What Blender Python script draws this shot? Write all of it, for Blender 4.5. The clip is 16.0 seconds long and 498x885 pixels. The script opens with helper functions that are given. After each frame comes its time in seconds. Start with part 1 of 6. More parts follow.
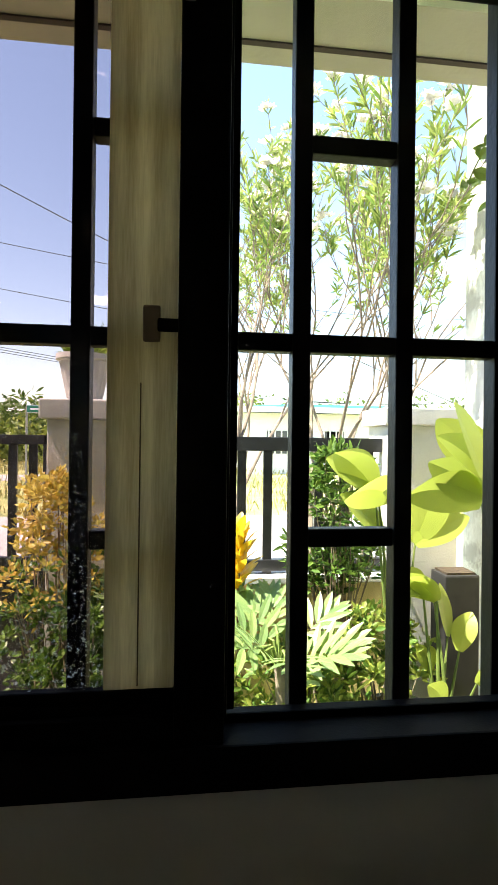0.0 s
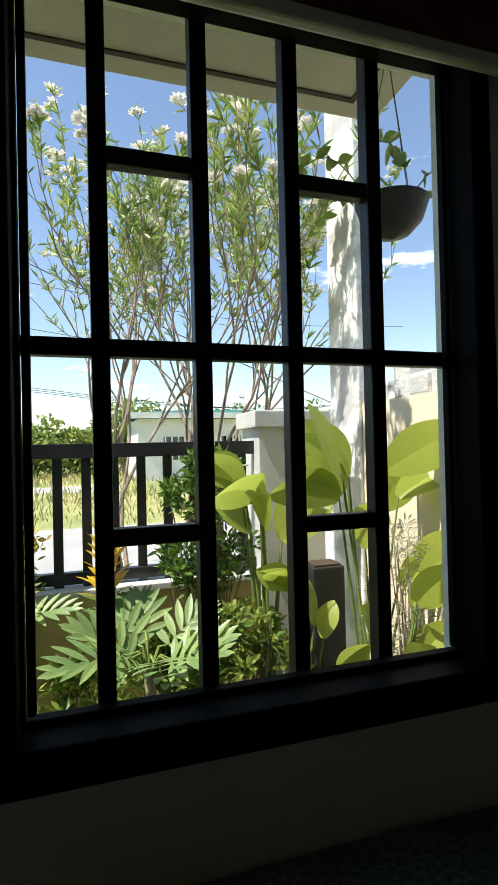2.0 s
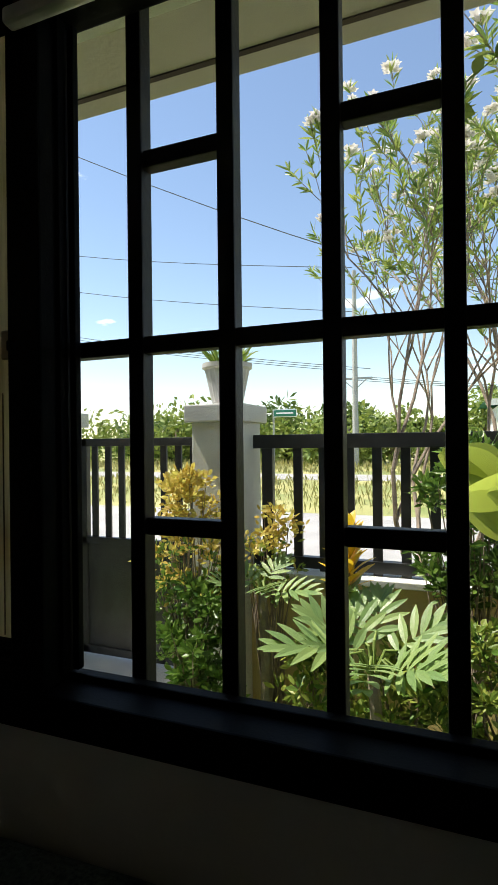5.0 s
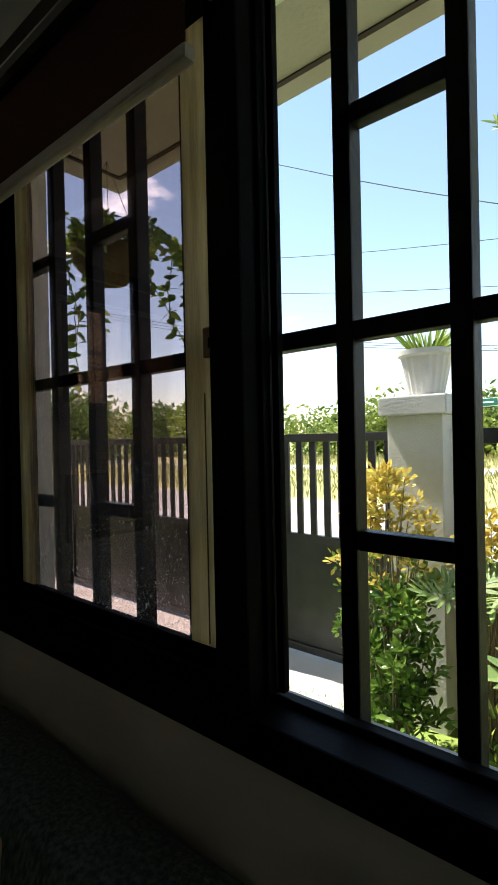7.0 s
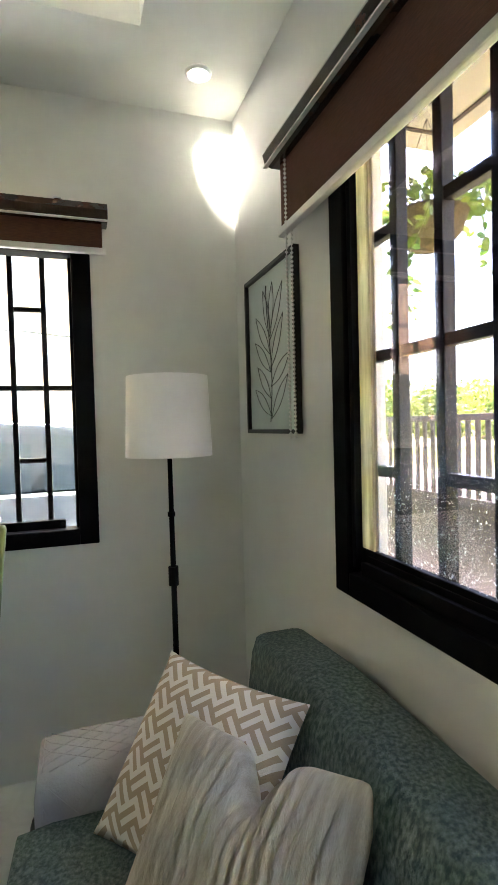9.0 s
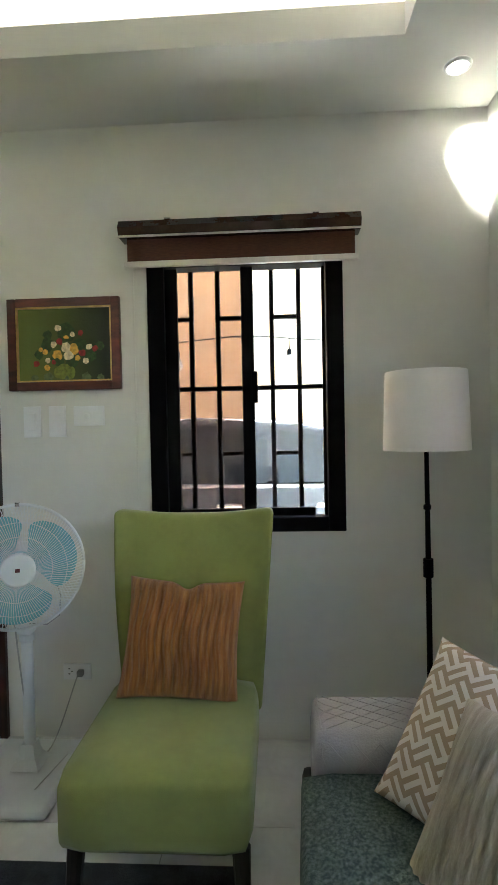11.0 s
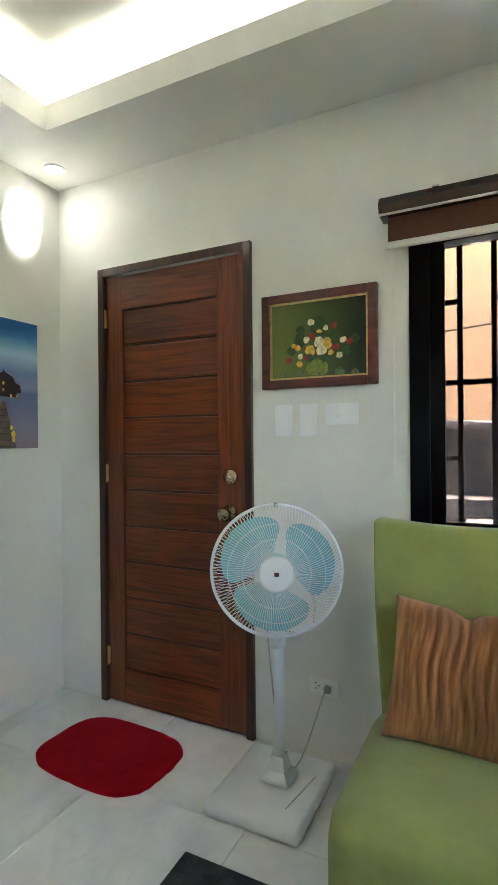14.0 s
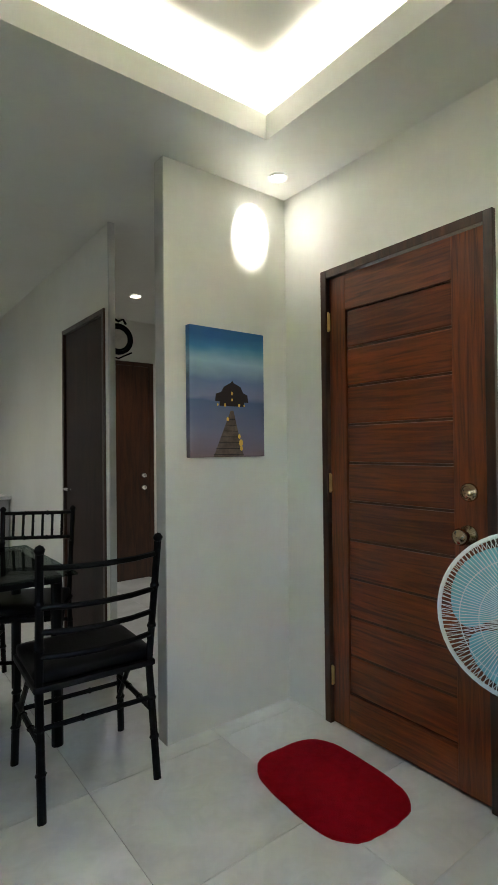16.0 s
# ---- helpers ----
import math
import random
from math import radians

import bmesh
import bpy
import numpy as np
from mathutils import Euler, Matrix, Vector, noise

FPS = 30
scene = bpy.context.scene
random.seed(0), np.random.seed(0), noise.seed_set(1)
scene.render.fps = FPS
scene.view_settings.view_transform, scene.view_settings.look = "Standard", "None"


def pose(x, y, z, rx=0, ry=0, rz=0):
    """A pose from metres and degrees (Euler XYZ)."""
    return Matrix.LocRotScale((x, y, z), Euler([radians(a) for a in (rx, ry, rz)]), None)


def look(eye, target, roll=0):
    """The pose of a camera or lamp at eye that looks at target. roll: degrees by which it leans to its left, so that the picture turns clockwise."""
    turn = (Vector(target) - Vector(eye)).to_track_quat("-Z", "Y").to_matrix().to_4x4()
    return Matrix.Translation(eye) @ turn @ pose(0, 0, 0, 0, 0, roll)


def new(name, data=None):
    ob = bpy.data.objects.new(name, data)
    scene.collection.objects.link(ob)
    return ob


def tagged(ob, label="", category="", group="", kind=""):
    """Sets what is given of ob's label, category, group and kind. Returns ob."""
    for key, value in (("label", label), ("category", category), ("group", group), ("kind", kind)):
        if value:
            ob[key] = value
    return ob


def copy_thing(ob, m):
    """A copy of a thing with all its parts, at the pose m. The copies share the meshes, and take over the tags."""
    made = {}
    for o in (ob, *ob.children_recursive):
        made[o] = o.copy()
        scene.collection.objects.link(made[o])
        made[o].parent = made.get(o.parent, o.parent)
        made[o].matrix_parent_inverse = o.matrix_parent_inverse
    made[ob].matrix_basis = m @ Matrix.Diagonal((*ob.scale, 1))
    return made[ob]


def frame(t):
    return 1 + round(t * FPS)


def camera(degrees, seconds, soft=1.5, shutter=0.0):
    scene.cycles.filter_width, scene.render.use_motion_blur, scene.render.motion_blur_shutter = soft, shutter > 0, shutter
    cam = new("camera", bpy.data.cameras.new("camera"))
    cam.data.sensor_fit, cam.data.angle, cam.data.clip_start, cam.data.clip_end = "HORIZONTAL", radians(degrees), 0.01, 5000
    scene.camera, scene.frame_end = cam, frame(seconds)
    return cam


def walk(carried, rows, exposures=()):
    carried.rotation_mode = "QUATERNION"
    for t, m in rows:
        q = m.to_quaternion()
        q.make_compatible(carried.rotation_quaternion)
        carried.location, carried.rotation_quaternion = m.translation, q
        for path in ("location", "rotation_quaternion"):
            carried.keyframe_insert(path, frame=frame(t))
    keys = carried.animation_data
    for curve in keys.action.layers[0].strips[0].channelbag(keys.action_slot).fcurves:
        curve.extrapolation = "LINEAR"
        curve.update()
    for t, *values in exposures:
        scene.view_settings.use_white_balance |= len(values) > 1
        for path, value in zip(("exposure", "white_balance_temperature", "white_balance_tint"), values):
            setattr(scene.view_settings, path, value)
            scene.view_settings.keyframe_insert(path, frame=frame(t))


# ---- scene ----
cam = camera(51.1, 16.0)
PATH = [
    (0, (1.634, -0.686, 1.32), (1.868, 1.3, 1.323), 0.7),
    (0.5, (1.66, -0.69, 1.312), (2.029, 1.275, 1.33), -0.5),
    (1, (1.697, -0.711, 1.311), (2.157, 1.235, 1.327), -1.1),
    (1.5, (1.742, -0.725, 1.311), (2.283, 1.2, 1.337), -1.1),
    (2, (1.774, -0.744, 1.312), (2.38, 1.162, 1.334), -1.3),
    (2.5, (1.809, -0.746, 1.307), (2.463, 1.144, 1.33), -1.2),
    (3, (1.897, -0.731, 1.312), (2.497, 1.177, 1.358), -1.1),
    (5.5, (2.302, -0.623, 1.311), (1.336, 1.128, 1.297), -1.0),
    (6, (2.276, -0.601, 1.32), (1.183, 1.074, 1.312), -1.3),
    (6.5, (2.237, -0.577, 1.325), (1.034, 1.021, 1.325), -1.3),
    (7, (2.182, -0.561, 1.323), (0.863, 0.942, 1.311), -1.2),
    (7.5, (2.124, -0.553, 1.316), (0.68, 0.831, 1.29), -1.4),
    (8, (2.075, -0.545, 1.303), (0.463, 0.638, 1.277), -1.4),
    (8.5, (2.045, -0.588, 1.299), (0.261, 0.315, 1.261), -1.6),
    (9, (2.076, -0.655, 1.303), (0.179, -0.023, 1.239), -1.5),
    (9.5, (2.139, -0.729, 1.314), (0.181, -0.327, 1.245), -1.2),
    (9.7, (2.16, -0.749, 1.314), (0.186, -0.434, 1.25), -1.3),
    (12, (2.096, -0.964, 1.261), (0.129, -1.328, 1.239), -0.6),
    (12.5, (2.056, -1.016, 1.257), (0.124, -1.532, 1.254), -0.4),
    (13, (1.991, -1.015, 1.268), (0.117, -1.715, 1.257), -0.3),
    (13.5, (1.974, -1.051, 1.262), (0.135, -1.836, 1.249), -0.4),
    (14, (1.977, -1.063, 1.26), (0.184, -1.95, 1.254), -0.5),
    (14.5, (1.959, -1.1, 1.263), (0.243, -2.128, 1.252), -0.8),
    (15, (1.915, -1.118, 1.262), (0.312, -2.314, 1.261), -1.0),
    (15.5, (1.823, -1.111, 1.284), (0.393, -2.509, 1.291), -0.9),
    (16, (1.782, -1.115, 1.272), (0.566, -2.702, 1.296), -0.6),
]
walk(cam, [(t, look(eye, target, roll)) for t, eye, target, roll in PATH],
     exposures=[(0.0, 2.3, 7100, 10), (0.4, 1.65, 7000, 10), (0.8, 1.1, 6900, 10), (1.2, 1.0, 6800, 10), (3.2, 1.0, 6750, 10), (5.3, 0.95, 7000, 10),
                (6.8, 1.15, 7000, 10), (7.4, 3.1, 6800, 10), (8.2, 4.35, 6700, 10), (9.0, 5.4, 6550, 10), (9.7, 5.15, 6450, 10), (12.0, 5.1, 6350, 10),
                (13.5, 5.5, 6200, 10), (14.5, 5.65, 6150, 10), (16.0, 5.45, 6400, 10)])

# ---- world, sun, lamps ----
SUN_DIR = Vector((-0.66, -0.09, 1.25)).normalized()      # towards the sun
world = bpy.data.worlds.new("world")
scene.world = world
world.use_nodes = True
wn, wl = world.node_tree.nodes, world.node_tree.links
wn.clear()
w_out = wn.new("ShaderNodeOutputWorld")
w_bg = wn.new("ShaderNodeBackground")
w_sky = wn.new("ShaderNodeTexSky")
w_sky.sky_type = "NISHITA"
w_sky.sun_disc = False
w_sky.sun_elevation = math.asin(SUN_DIR.z)
w_sky.sun_rotation = math.atan2(SUN_DIR.x, SUN_DIR.y)
w_sky.air_density, w_sky.dust_density, w_sky.ozone_density = 1.1, 0.05, 0.7
w_tc = wn.new("ShaderNodeTexCoord")
w_map = wn.new("ShaderNodeMapping")
w_map.inputs["Scale"].default_value = (1.0, 1.0, 3.4)
w_noise = wn.new("ShaderNodeTexNoise")
w_noise.inputs["Scale"].default_value = 3.1
w_noise.inputs["Detail"].default_value = 9.0
w_noise.inputs["Roughness"].default_value = 0.56
w_ramp = wn.new("ShaderNodeValToRGB")
w_ramp.color_ramp.elements[0].position = 0.635
w_ramp.color_ramp.elements[1].position = 0.74
w_mix = wn.new("ShaderNodeMixRGB")
w_mix.inputs["Color2"].default_value = (15.0, 15.3, 16.0, 1)
wl.new(w_tc.outputs["Generated"], w_map.inputs["Vector"])
wl.new(w_map.outputs["Vector"], w_noise.inputs["Vector"])
wl.new(w_noise.outputs["Fac"], w_ramp.inputs["Fac"])
wl.new(w_ramp.outputs["Color"], w_mix.inputs["Fac"])
wl.new(w_sky.outputs["Color"], w_mix.inputs["Color1"])
wl.new(w_mix.outputs["Color"], w_bg.inputs["Color"])
w_bg.inputs["Strength"].default_value = 0.128
wl.new(w_bg.outputs["Background"], w_out.inputs["Surface"])

sun_data = bpy.data.lights.new("sun", "SUN")
sun_data.energy, sun_data.angle, sun_data.color = 5.0, radians(0.53), (1.0, 0.95, 0.87)
sun = new("sun", sun_data)
sun.matrix_world = look(SUN_DIR * 30, (0, 0, 0))


def area_lamp(name, m, sx, sy, watts, colour=(1, 1, 1)):
    d = bpy.data.lights.new(name, "AREA")
    d.shape, d.size, d.size_y, d.energy, d.color = "RECTANGLE", sx, sy, watts, colour
    ob = new(name, d)
    ob.matrix_world = m
    return ob


def spot_lamp(name, eye, target, watts, degrees, blend=0.35, colour=(1, 0.95, 0.86)):
    d = bpy.data.lights.new(name, "SPOT")
    d.energy, d.spot_size, d.spot_blend, d.color, d.shadow_soft_size = watts, radians(degrees), blend, colour, 0.015
    ob = new(name, d)
    ob.matrix_world = look(eye, target)
    return ob


# ---- materials ----
def mat(name, colour, rough=0.6, metal=0.0, vary=0.12, scale=8.0, bump=0.0, bump_scale=60.0, stretch=(1, 1, 1), spec=0.5,
        second=None, rand=0.0, sheen=0.0, coat=0.0, transl=0.0, ramp=(0.35, 0.65)):
    """A surface with two scales of colour variation, fine relief and, for repeats, a shift by object."""
    m = bpy.data.materials.new(name)
    m.use_nodes = True
    nt = m.node_tree
    b = nt.nodes["Principled BSDF"]
    b.inputs["Roughness"].default_value = rough
    b.inputs["Metallic"].default_value = metal
    b.inputs["Specular IOR Level"].default_value = spec
    if sheen:
        b.inputs["Sheen Weight"].default_value = sheen
    if coat:
        b.inputs["Coat Weight"].default_value = coat
        b.inputs["Coat Roughness"].default_value = 0.12
    tc = nt.nodes.new("ShaderNodeTexCoord")
    mp = nt.nodes.new("ShaderNodeMapping")
    mp.inputs["Scale"].default_value = stretch
    nt.links.new(tc.outputs["Object"], mp.inputs["Vector"])
    n1 = nt.nodes.new("ShaderNodeTexNoise")
    n1.inputs["Scale"].default_value = scale
    n1.inputs["Detail"].default_value = 6
    n2 = nt.nodes.new("ShaderNodeTexNoise")
    n2.inputs["Scale"].default_value = scale * 9
    n2.inputs["Detail"].default_value = 3
    for n in (n1, n2):
        nt.links.new(mp.outputs["Vector"], n.inputs["Vector"])
    add = nt.nodes.new("ShaderNodeMath")
    add.operation = "MULTIPLY_ADD"
    add.inputs[1].default_value = 0.3
    nt.links.new(n2.outputs["Fac"], add.inputs[0])
    sub = nt.nodes.new("ShaderNodeMath")
    sub.operation = "SUBTRACT"
    sub.inputs[1].default_value = 0.15
    nt.links.new(n1.outputs["Fac"], sub.inputs[0])
    nt.links.new(sub.outputs[0], add.inputs[2])
    rp = nt.nodes.new("ShaderNodeValToRGB")
    c = Vector(colour)
    d = Vector(second) if second else c * (1 + vary)
    e = c if second else c * (1 - vary)
    rp.color_ramp.elements[0].position, rp.color_ramp.elements[1].position = ramp
    rp.color_ramp.elements[0].color = (*e, 1)
    rp.color_ramp.elements[1].color = (*[min(v, 0.95) for v in d], 1)
    nt.links.new(add.outputs[0], rp.inputs["Fac"])
    last = rp.outputs["Color"]
    if rand:
        oi = nt.nodes.new("ShaderNodeObjectInfo")
        mr = nt.nodes.new("ShaderNodeMapRange")
        mr.inputs["To Min"].default_value, mr.inputs["To Max"].default_value = 1 - rand, 1 + rand
        nt.links.new(oi.outputs["Random"], mr.inputs["Value"])
        hs = nt.nodes.new("ShaderNodeHueSaturation")
        nt.links.new(mr.outputs["Result"], hs.inputs["Value"])
        nt.links.new(last, hs.inputs["Color"])
        last = hs.outputs["Color"]
    nt.links.new(last, b.inputs["Base Color"])
    if bump:
        n3 = nt.nodes.new("ShaderNodeTexNoise")
        n3.inputs["Scale"].default_value = bump_scale
        n3.inputs["Detail"].default_value = 4
        nt.links.new(mp.outputs["Vector"], n3.inputs["Vector"])
        bp = nt.nodes.new("ShaderNodeBump")
        bp.inputs["Strength"].default_value = bump
        bp.inputs["Distance"].default_value = 0.01
        nt.links.new(n3.outputs["Fac"], bp.inputs["Height"])
        nt.links.new(bp.outputs["Normal"], b.inputs["Normal"])
    if transl:
        tr = nt.nodes.new("ShaderNodeBsdfTranslucent")
        nt.links.new(last, tr.inputs["Color"])
        ms = nt.nodes.new("ShaderNodeMixShader")
        ms.inputs["Fac"].default_value = transl
        nt.links.new(b.outputs["BSDF"], ms.inputs[1])
        nt.links.new(tr.outputs["BSDF"], ms.inputs[2])
        nt.links.new(ms.outputs["Shader"], nt.nodes["Material Output"].inputs["Surface"])
    return m


def island_leaf(name, a, b, rough=0.45, transl=0.35, spots=None):
    """Leaves whose colour shifts from leaf to leaf between two tones."""
    m = mat(name, a, rough, 0, 0.15, 25, 0.15, 120, transl=transl)
    nt = m.node_tree
    g = nt.nodes.new("ShaderNodeNewGeometry")
    mx = nt.nodes.new("ShaderNodeMixRGB")
    mx.inputs["Color1"].default_value = (*a, 1)
    mx.inputs["Color2"].default_value = (*b, 1)
    nt.links.new(g.outputs["Random Per Island"], mx.inputs["Fac"])
    ml = nt.nodes.new("ShaderNodeMixRGB")
    ml.blend_type = "MULTIPLY"
    ml.inputs["Fac"].default_value = 0.25
    n = nt.nodes.new("ShaderNodeTexNoise")
    n.inputs["Scale"].default_value = 30
    nt.links.new(mx.outputs["Color"], ml.inputs["Color1"])
    nt.links.new(n.outputs["Fac"], ml.inputs["Color2"])
    for node in nt.nodes:
        if node.type == "BSDF_PRINCIPLED":
            nt.links.new(ml.outputs["Color"], node.inputs["Base Color"])
        if node.type == "BSDF_TRANSLUCENT":
            nt.links.new(mx.outputs["Color"], node.inputs["Color"])
    return m


def glow(name, colour, strength):
    m = bpy.data.materials.new(name)
    m.use_nodes = True
    b = m.node_tree.nodes["Principled BSDF"]
    b.inputs["Base Color"].default_value = (*colour, 1)
    b.inputs["Emission Color"].default_value = (*colour, 1)
    b.inputs["Emission Strength"].default_value = strength
    return m


def pane_mat(name, tint, gloss=0.06, rough=0.0, dust=0.0):
    """Thin glass: clear with a tint, a weak mirror and, where asked, dried drops."""
    m = bpy.data.materials.new(name)
    m.use_nodes = True
    nt = m.node_tree
    out = nt.nodes["Material Output"]
    nt.nodes.remove(nt.nodes["Principled BSDF"])
    t = nt.nodes.new("ShaderNodeBsdfTransparent")
    t.inputs["Color"].default_value = (*tint, 1)
    g = nt.nodes.new("ShaderNodeBsdfGlossy")
    g.inputs["Roughness"].default_value = rough
    fr = nt.nodes.new("ShaderNodeFresnel")
    fr.inputs["IOR"].default_value = 1.3
    mul = nt.nodes.new("ShaderNodeMath")
    mul.operation = "MULTIPLY"
    mul.inputs[1].default_value = gloss * 5
    nt.links.new(fr.outputs["Fac"], mul.inputs[0])
    mx = nt.nodes.new("ShaderNodeMixShader")
    nt.links.new(mul.outputs[0], mx.inputs["Fac"])
    nt.links.new(t.outputs[0], mx.inputs[1])
    nt.links.new(g.outputs[0], mx.inputs[2])
    last = mx
    if dust:
        tc = nt.nodes.new("ShaderNodeTexCoord")
        v = nt.nodes.new("ShaderNodeTexNoise")
        v.inputs["Scale"].default_value = 150
        v.inputs["Detail"].default_value = 4
        v.inputs["Roughness"].default_value = 0.7
        big = nt.nodes.new("ShaderNodeTexNoise")
        big.inputs["Scale"].default_value = 5
        nt.links.new(tc.outputs["Object"], v.inputs["Vector"])
        nt.links.new(tc.outputs["Object"], big.inputs["Vector"])
        sep = nt.nodes.new("ShaderNodeSeparateXYZ")
        nt.links.new(tc.outputs["Object"], sep.inputs[0])
        low = nt.nodes.new("ShaderNodeMapRange")
        low.inputs["From Min"].default_value, low.inputs["From Max"].default_value = 1.5, 0.98
        nt.links.new(sep.outputs["Z"], low.inputs["Value"])
        r = nt.nodes.new("ShaderNodeValToRGB")
        r.color_ramp.elements[0].position, r.color_ramp.elements[1].position = 0.56, 0.64
        nt.links.new(v.outputs["Fac"], r.inputs["Fac"])
        m1 = nt.nodes.new("ShaderNodeMath")
        m1.operation = "MULTIPLY"
        nt.links.new(r.outputs["Color"], m1.inputs[0])
        nt.links.new(low.outputs["Result"], m1.inputs[1])
        m2 = nt.nodes.new("ShaderNodeMath")
        m2.operation = "MULTIPLY"
        nt.links.new(m1.outputs[0], m2.inputs[0])
        m2.inputs[1].default_value = dust
        df = nt.nodes.new("ShaderNodeBsdfTranslucent")
        df.inputs["Color"].default_value = (0.7, 0.7, 0.7, 1)
        mx2 = nt.nodes.new("ShaderNodeMixShader")
        nt.links.new(m2.outputs[0], mx2.inputs["Fac"])
        nt.links.new(mx.outputs[0], mx2.inputs[1])
        nt.links.new(df.outputs[0], mx2.inputs[2])
        last = mx2
    nt.links.new(last.outputs[0], out.inputs["Surface"])
    return m


def wood_mat(name, dark, light, grain=(1.5, 14, 14), rough=0.32, coat=0.4, rand=0.18):
    """Varnished timber: streaks along the local x, y or z by the grain's scale, bands and knots."""
    m = mat(name, dark, rough, 0, 0, 2.2, 0.12, 40, stretch=grain, second=light, rand=rand, coat=coat, ramp=(0.3, 0.72))
    nt = m.node_tree
    for n in nt.nodes:
        if n.type == "TEX_NOISE":
            n.inputs["Distortion"].default_value = 1.1
    return m


PAINT = mat("warm_white_paint", (0.77, 0.765, 0.72), 0.42, 0, 0.03, 2.0, 0.10, 90, spec=0.5)
CEIL = mat("ceiling_paint", (0.78, 0.78, 0.74), 0.6, 0, 0.02, 2.0, 0.03, 60)
BLACK = mat("black_powder_coat", (0.004, 0.004, 0.0045), 0.55, 0, 0.35, 12, 0.05, 200, spec=0.05)
BARBLACK = mat("black_enamel_bars", (0.009, 0.009, 0.010), 0.45, 0, 0.4, 18, 0.12, 90, spec=0.3)
TAN = mat("tan_streaked_stile", (0.48, 0.40, 0.26), 0.6, 0, 0, 5, 0.1, 60, stretch=(9, 9, 0.6), second=(0.76, 0.68, 0.51), transl=0.55)
CHROME = mat("chrome", (0.75, 0.75, 0.76), 0.16, 1.0, 0.03, 10)
BRASS = mat("brass", (0.62, 0.45, 0.18), 0.3, 1.0, 0.12, 20)
WHITEPL = mat("white_plastic", (0.86, 0.87, 0.88), 0.35, 0, 0.03, 10)
GLASS_L = pane_mat("tinted_glass", (0.62, 0.55, 0.56), 0.05, 0.0, 0.34)
GLASS = pane_mat("clear_glass", (0.88, 0.91, 0.92), 0.05)
FROST = pane_mat("window_glass_side", (0.38, 0.33, 0.31), 0.06, 0.0, 0.10)
FROST_C = pane_mat("window_glass_clear", (0.93, 0.94, 0.95), 0.04)


# ---- mesh helpers ----
def bm_box(bm, x0, x1, y0, y1, z0, z1, bevel=0.0, m=None):
    r = bmesh.ops.create_cube(bm, size=1)
    vs = r["verts"]
    for v in vs:
        v.co = Vector((x0 + (v.co.x + 0.5) * (x1 - x0), y0 + (v.co.y + 0.5) * (y1 - y0), z0 + (v.co.z + 0.5) * (z1 - z0)))
        if m:
            v.co = m @ v.co
    if bevel:
        es = list({e for v in vs for e in v.link_edges})
        bmesh.ops.bevel(bm, geom=es, offset=bevel, segments=2, affect="EDGES", profile=0.6)
    return bm


def box(x0, x1, y0, y1, z0, z1, bevel=0.0, m=None):
    return bm_box(bmesh.new(), x0, x1, y0, y1, z0, z1, bevel, m)


def bm_tube(bm, pts, radii, seg=8, cap=True):
    """A round tube through points; radii one for all or one each."""
    pts = [Vector(p) for p in pts]
    if not hasattr(radii, "__len__"):
        radii = [radii] * len(pts)
    rings, ref = [], None
    for i, p in enumerate(pts):
        d = (pts[min(i + 1, len(pts) - 1)] - pts[max(i - 1, 0)]).normalized()
        if ref is None:
            ref = d.orthogonal().normalized()
        ref = (ref - d * ref.dot(d))
        ref = ref.normalized() if ref.length > 1e-6 else d.orthogonal().normalized()
        b2 = d.cross(ref)
        rings.append([bm.verts.new(p + (ref * math.cos(a) + b2 * math.sin(a)) * radii[i]) for a in [math.tau * k / seg for k in range(seg)]])
    for a, b in zip(rings, rings[1:]):
        for k in range(seg):
            bm.faces.new((a[k], a[(k + 1) % seg], b[(k + 1) % seg], b[k]))
    if cap:
        bm.faces.new(list(reversed(rings[0])))
        bm.faces.new(rings[-1])
    return bm


def tube(pts, radii, seg=8):
    return bm_tube(bmesh.new(), pts, radii, seg)


def bm_lathe(bm, profile, seg=24, m=None, close=False):
    """Turns a profile of (radius, z) round the z axis."""
    rings = []
    for r, z in profile:
        ring = []
        for k in range(seg):
            a = math.tau * k / seg
            co = Vector((r * math.cos(a), r * math.sin(a), z))
            ring.append(bm.verts.new(m @ co if m else co))
        rings.append(ring)
    for a, b in zip(rings, rings[1:]):
        for k in range(seg):
            bm.faces.new((a[k], a[(k + 1) % seg], b[(k + 1) % seg], b[k]))
    if close:
        bm.faces.new(list(reversed(rings[0])))
        bm.faces.new(rings[-1])
    return bm


def lathe(profile, seg=24, m=None, close=False):
    return bm_lathe(bmesh.new(), profile, seg, m, close)


def mesh_of(name, bm, material, smooth=False):
    bmesh.ops.recalc_face_normals(bm, faces=bm.faces)
    me = bpy.data.meshes.new(name)
    bm.to_mesh(me)
    bm.free()
    me.materials.append(material)
    if smooth:
        me.shade_smooth()
    return me


def thing(name, label, category, bm=None, material=None, group="", kind="", at=None, smooth=False):
    """A top-level thing: a mesh, or an Empty at its base that takes parts."""
    ob = new(name, mesh_of(name, bm, material, smooth) if bm else None)
    if at is not None:
        ob.matrix_world = at if isinstance(at, Matrix) else Matrix.Translation(at)
    return tagged(ob, label, category, group, kind)


def part(name, bm, material, parent, label="", smooth=False):
    ob = new(name, mesh_of(name, bm, material, smooth))
    ob.parent = parent
    if label:
        ob["label"] = label
    return ob


def shared(name, me, parent, m=None):
    ob = new(name, me)
    ob.parent = parent
    if m is not None:
        ob.matrix_local = m
    return ob


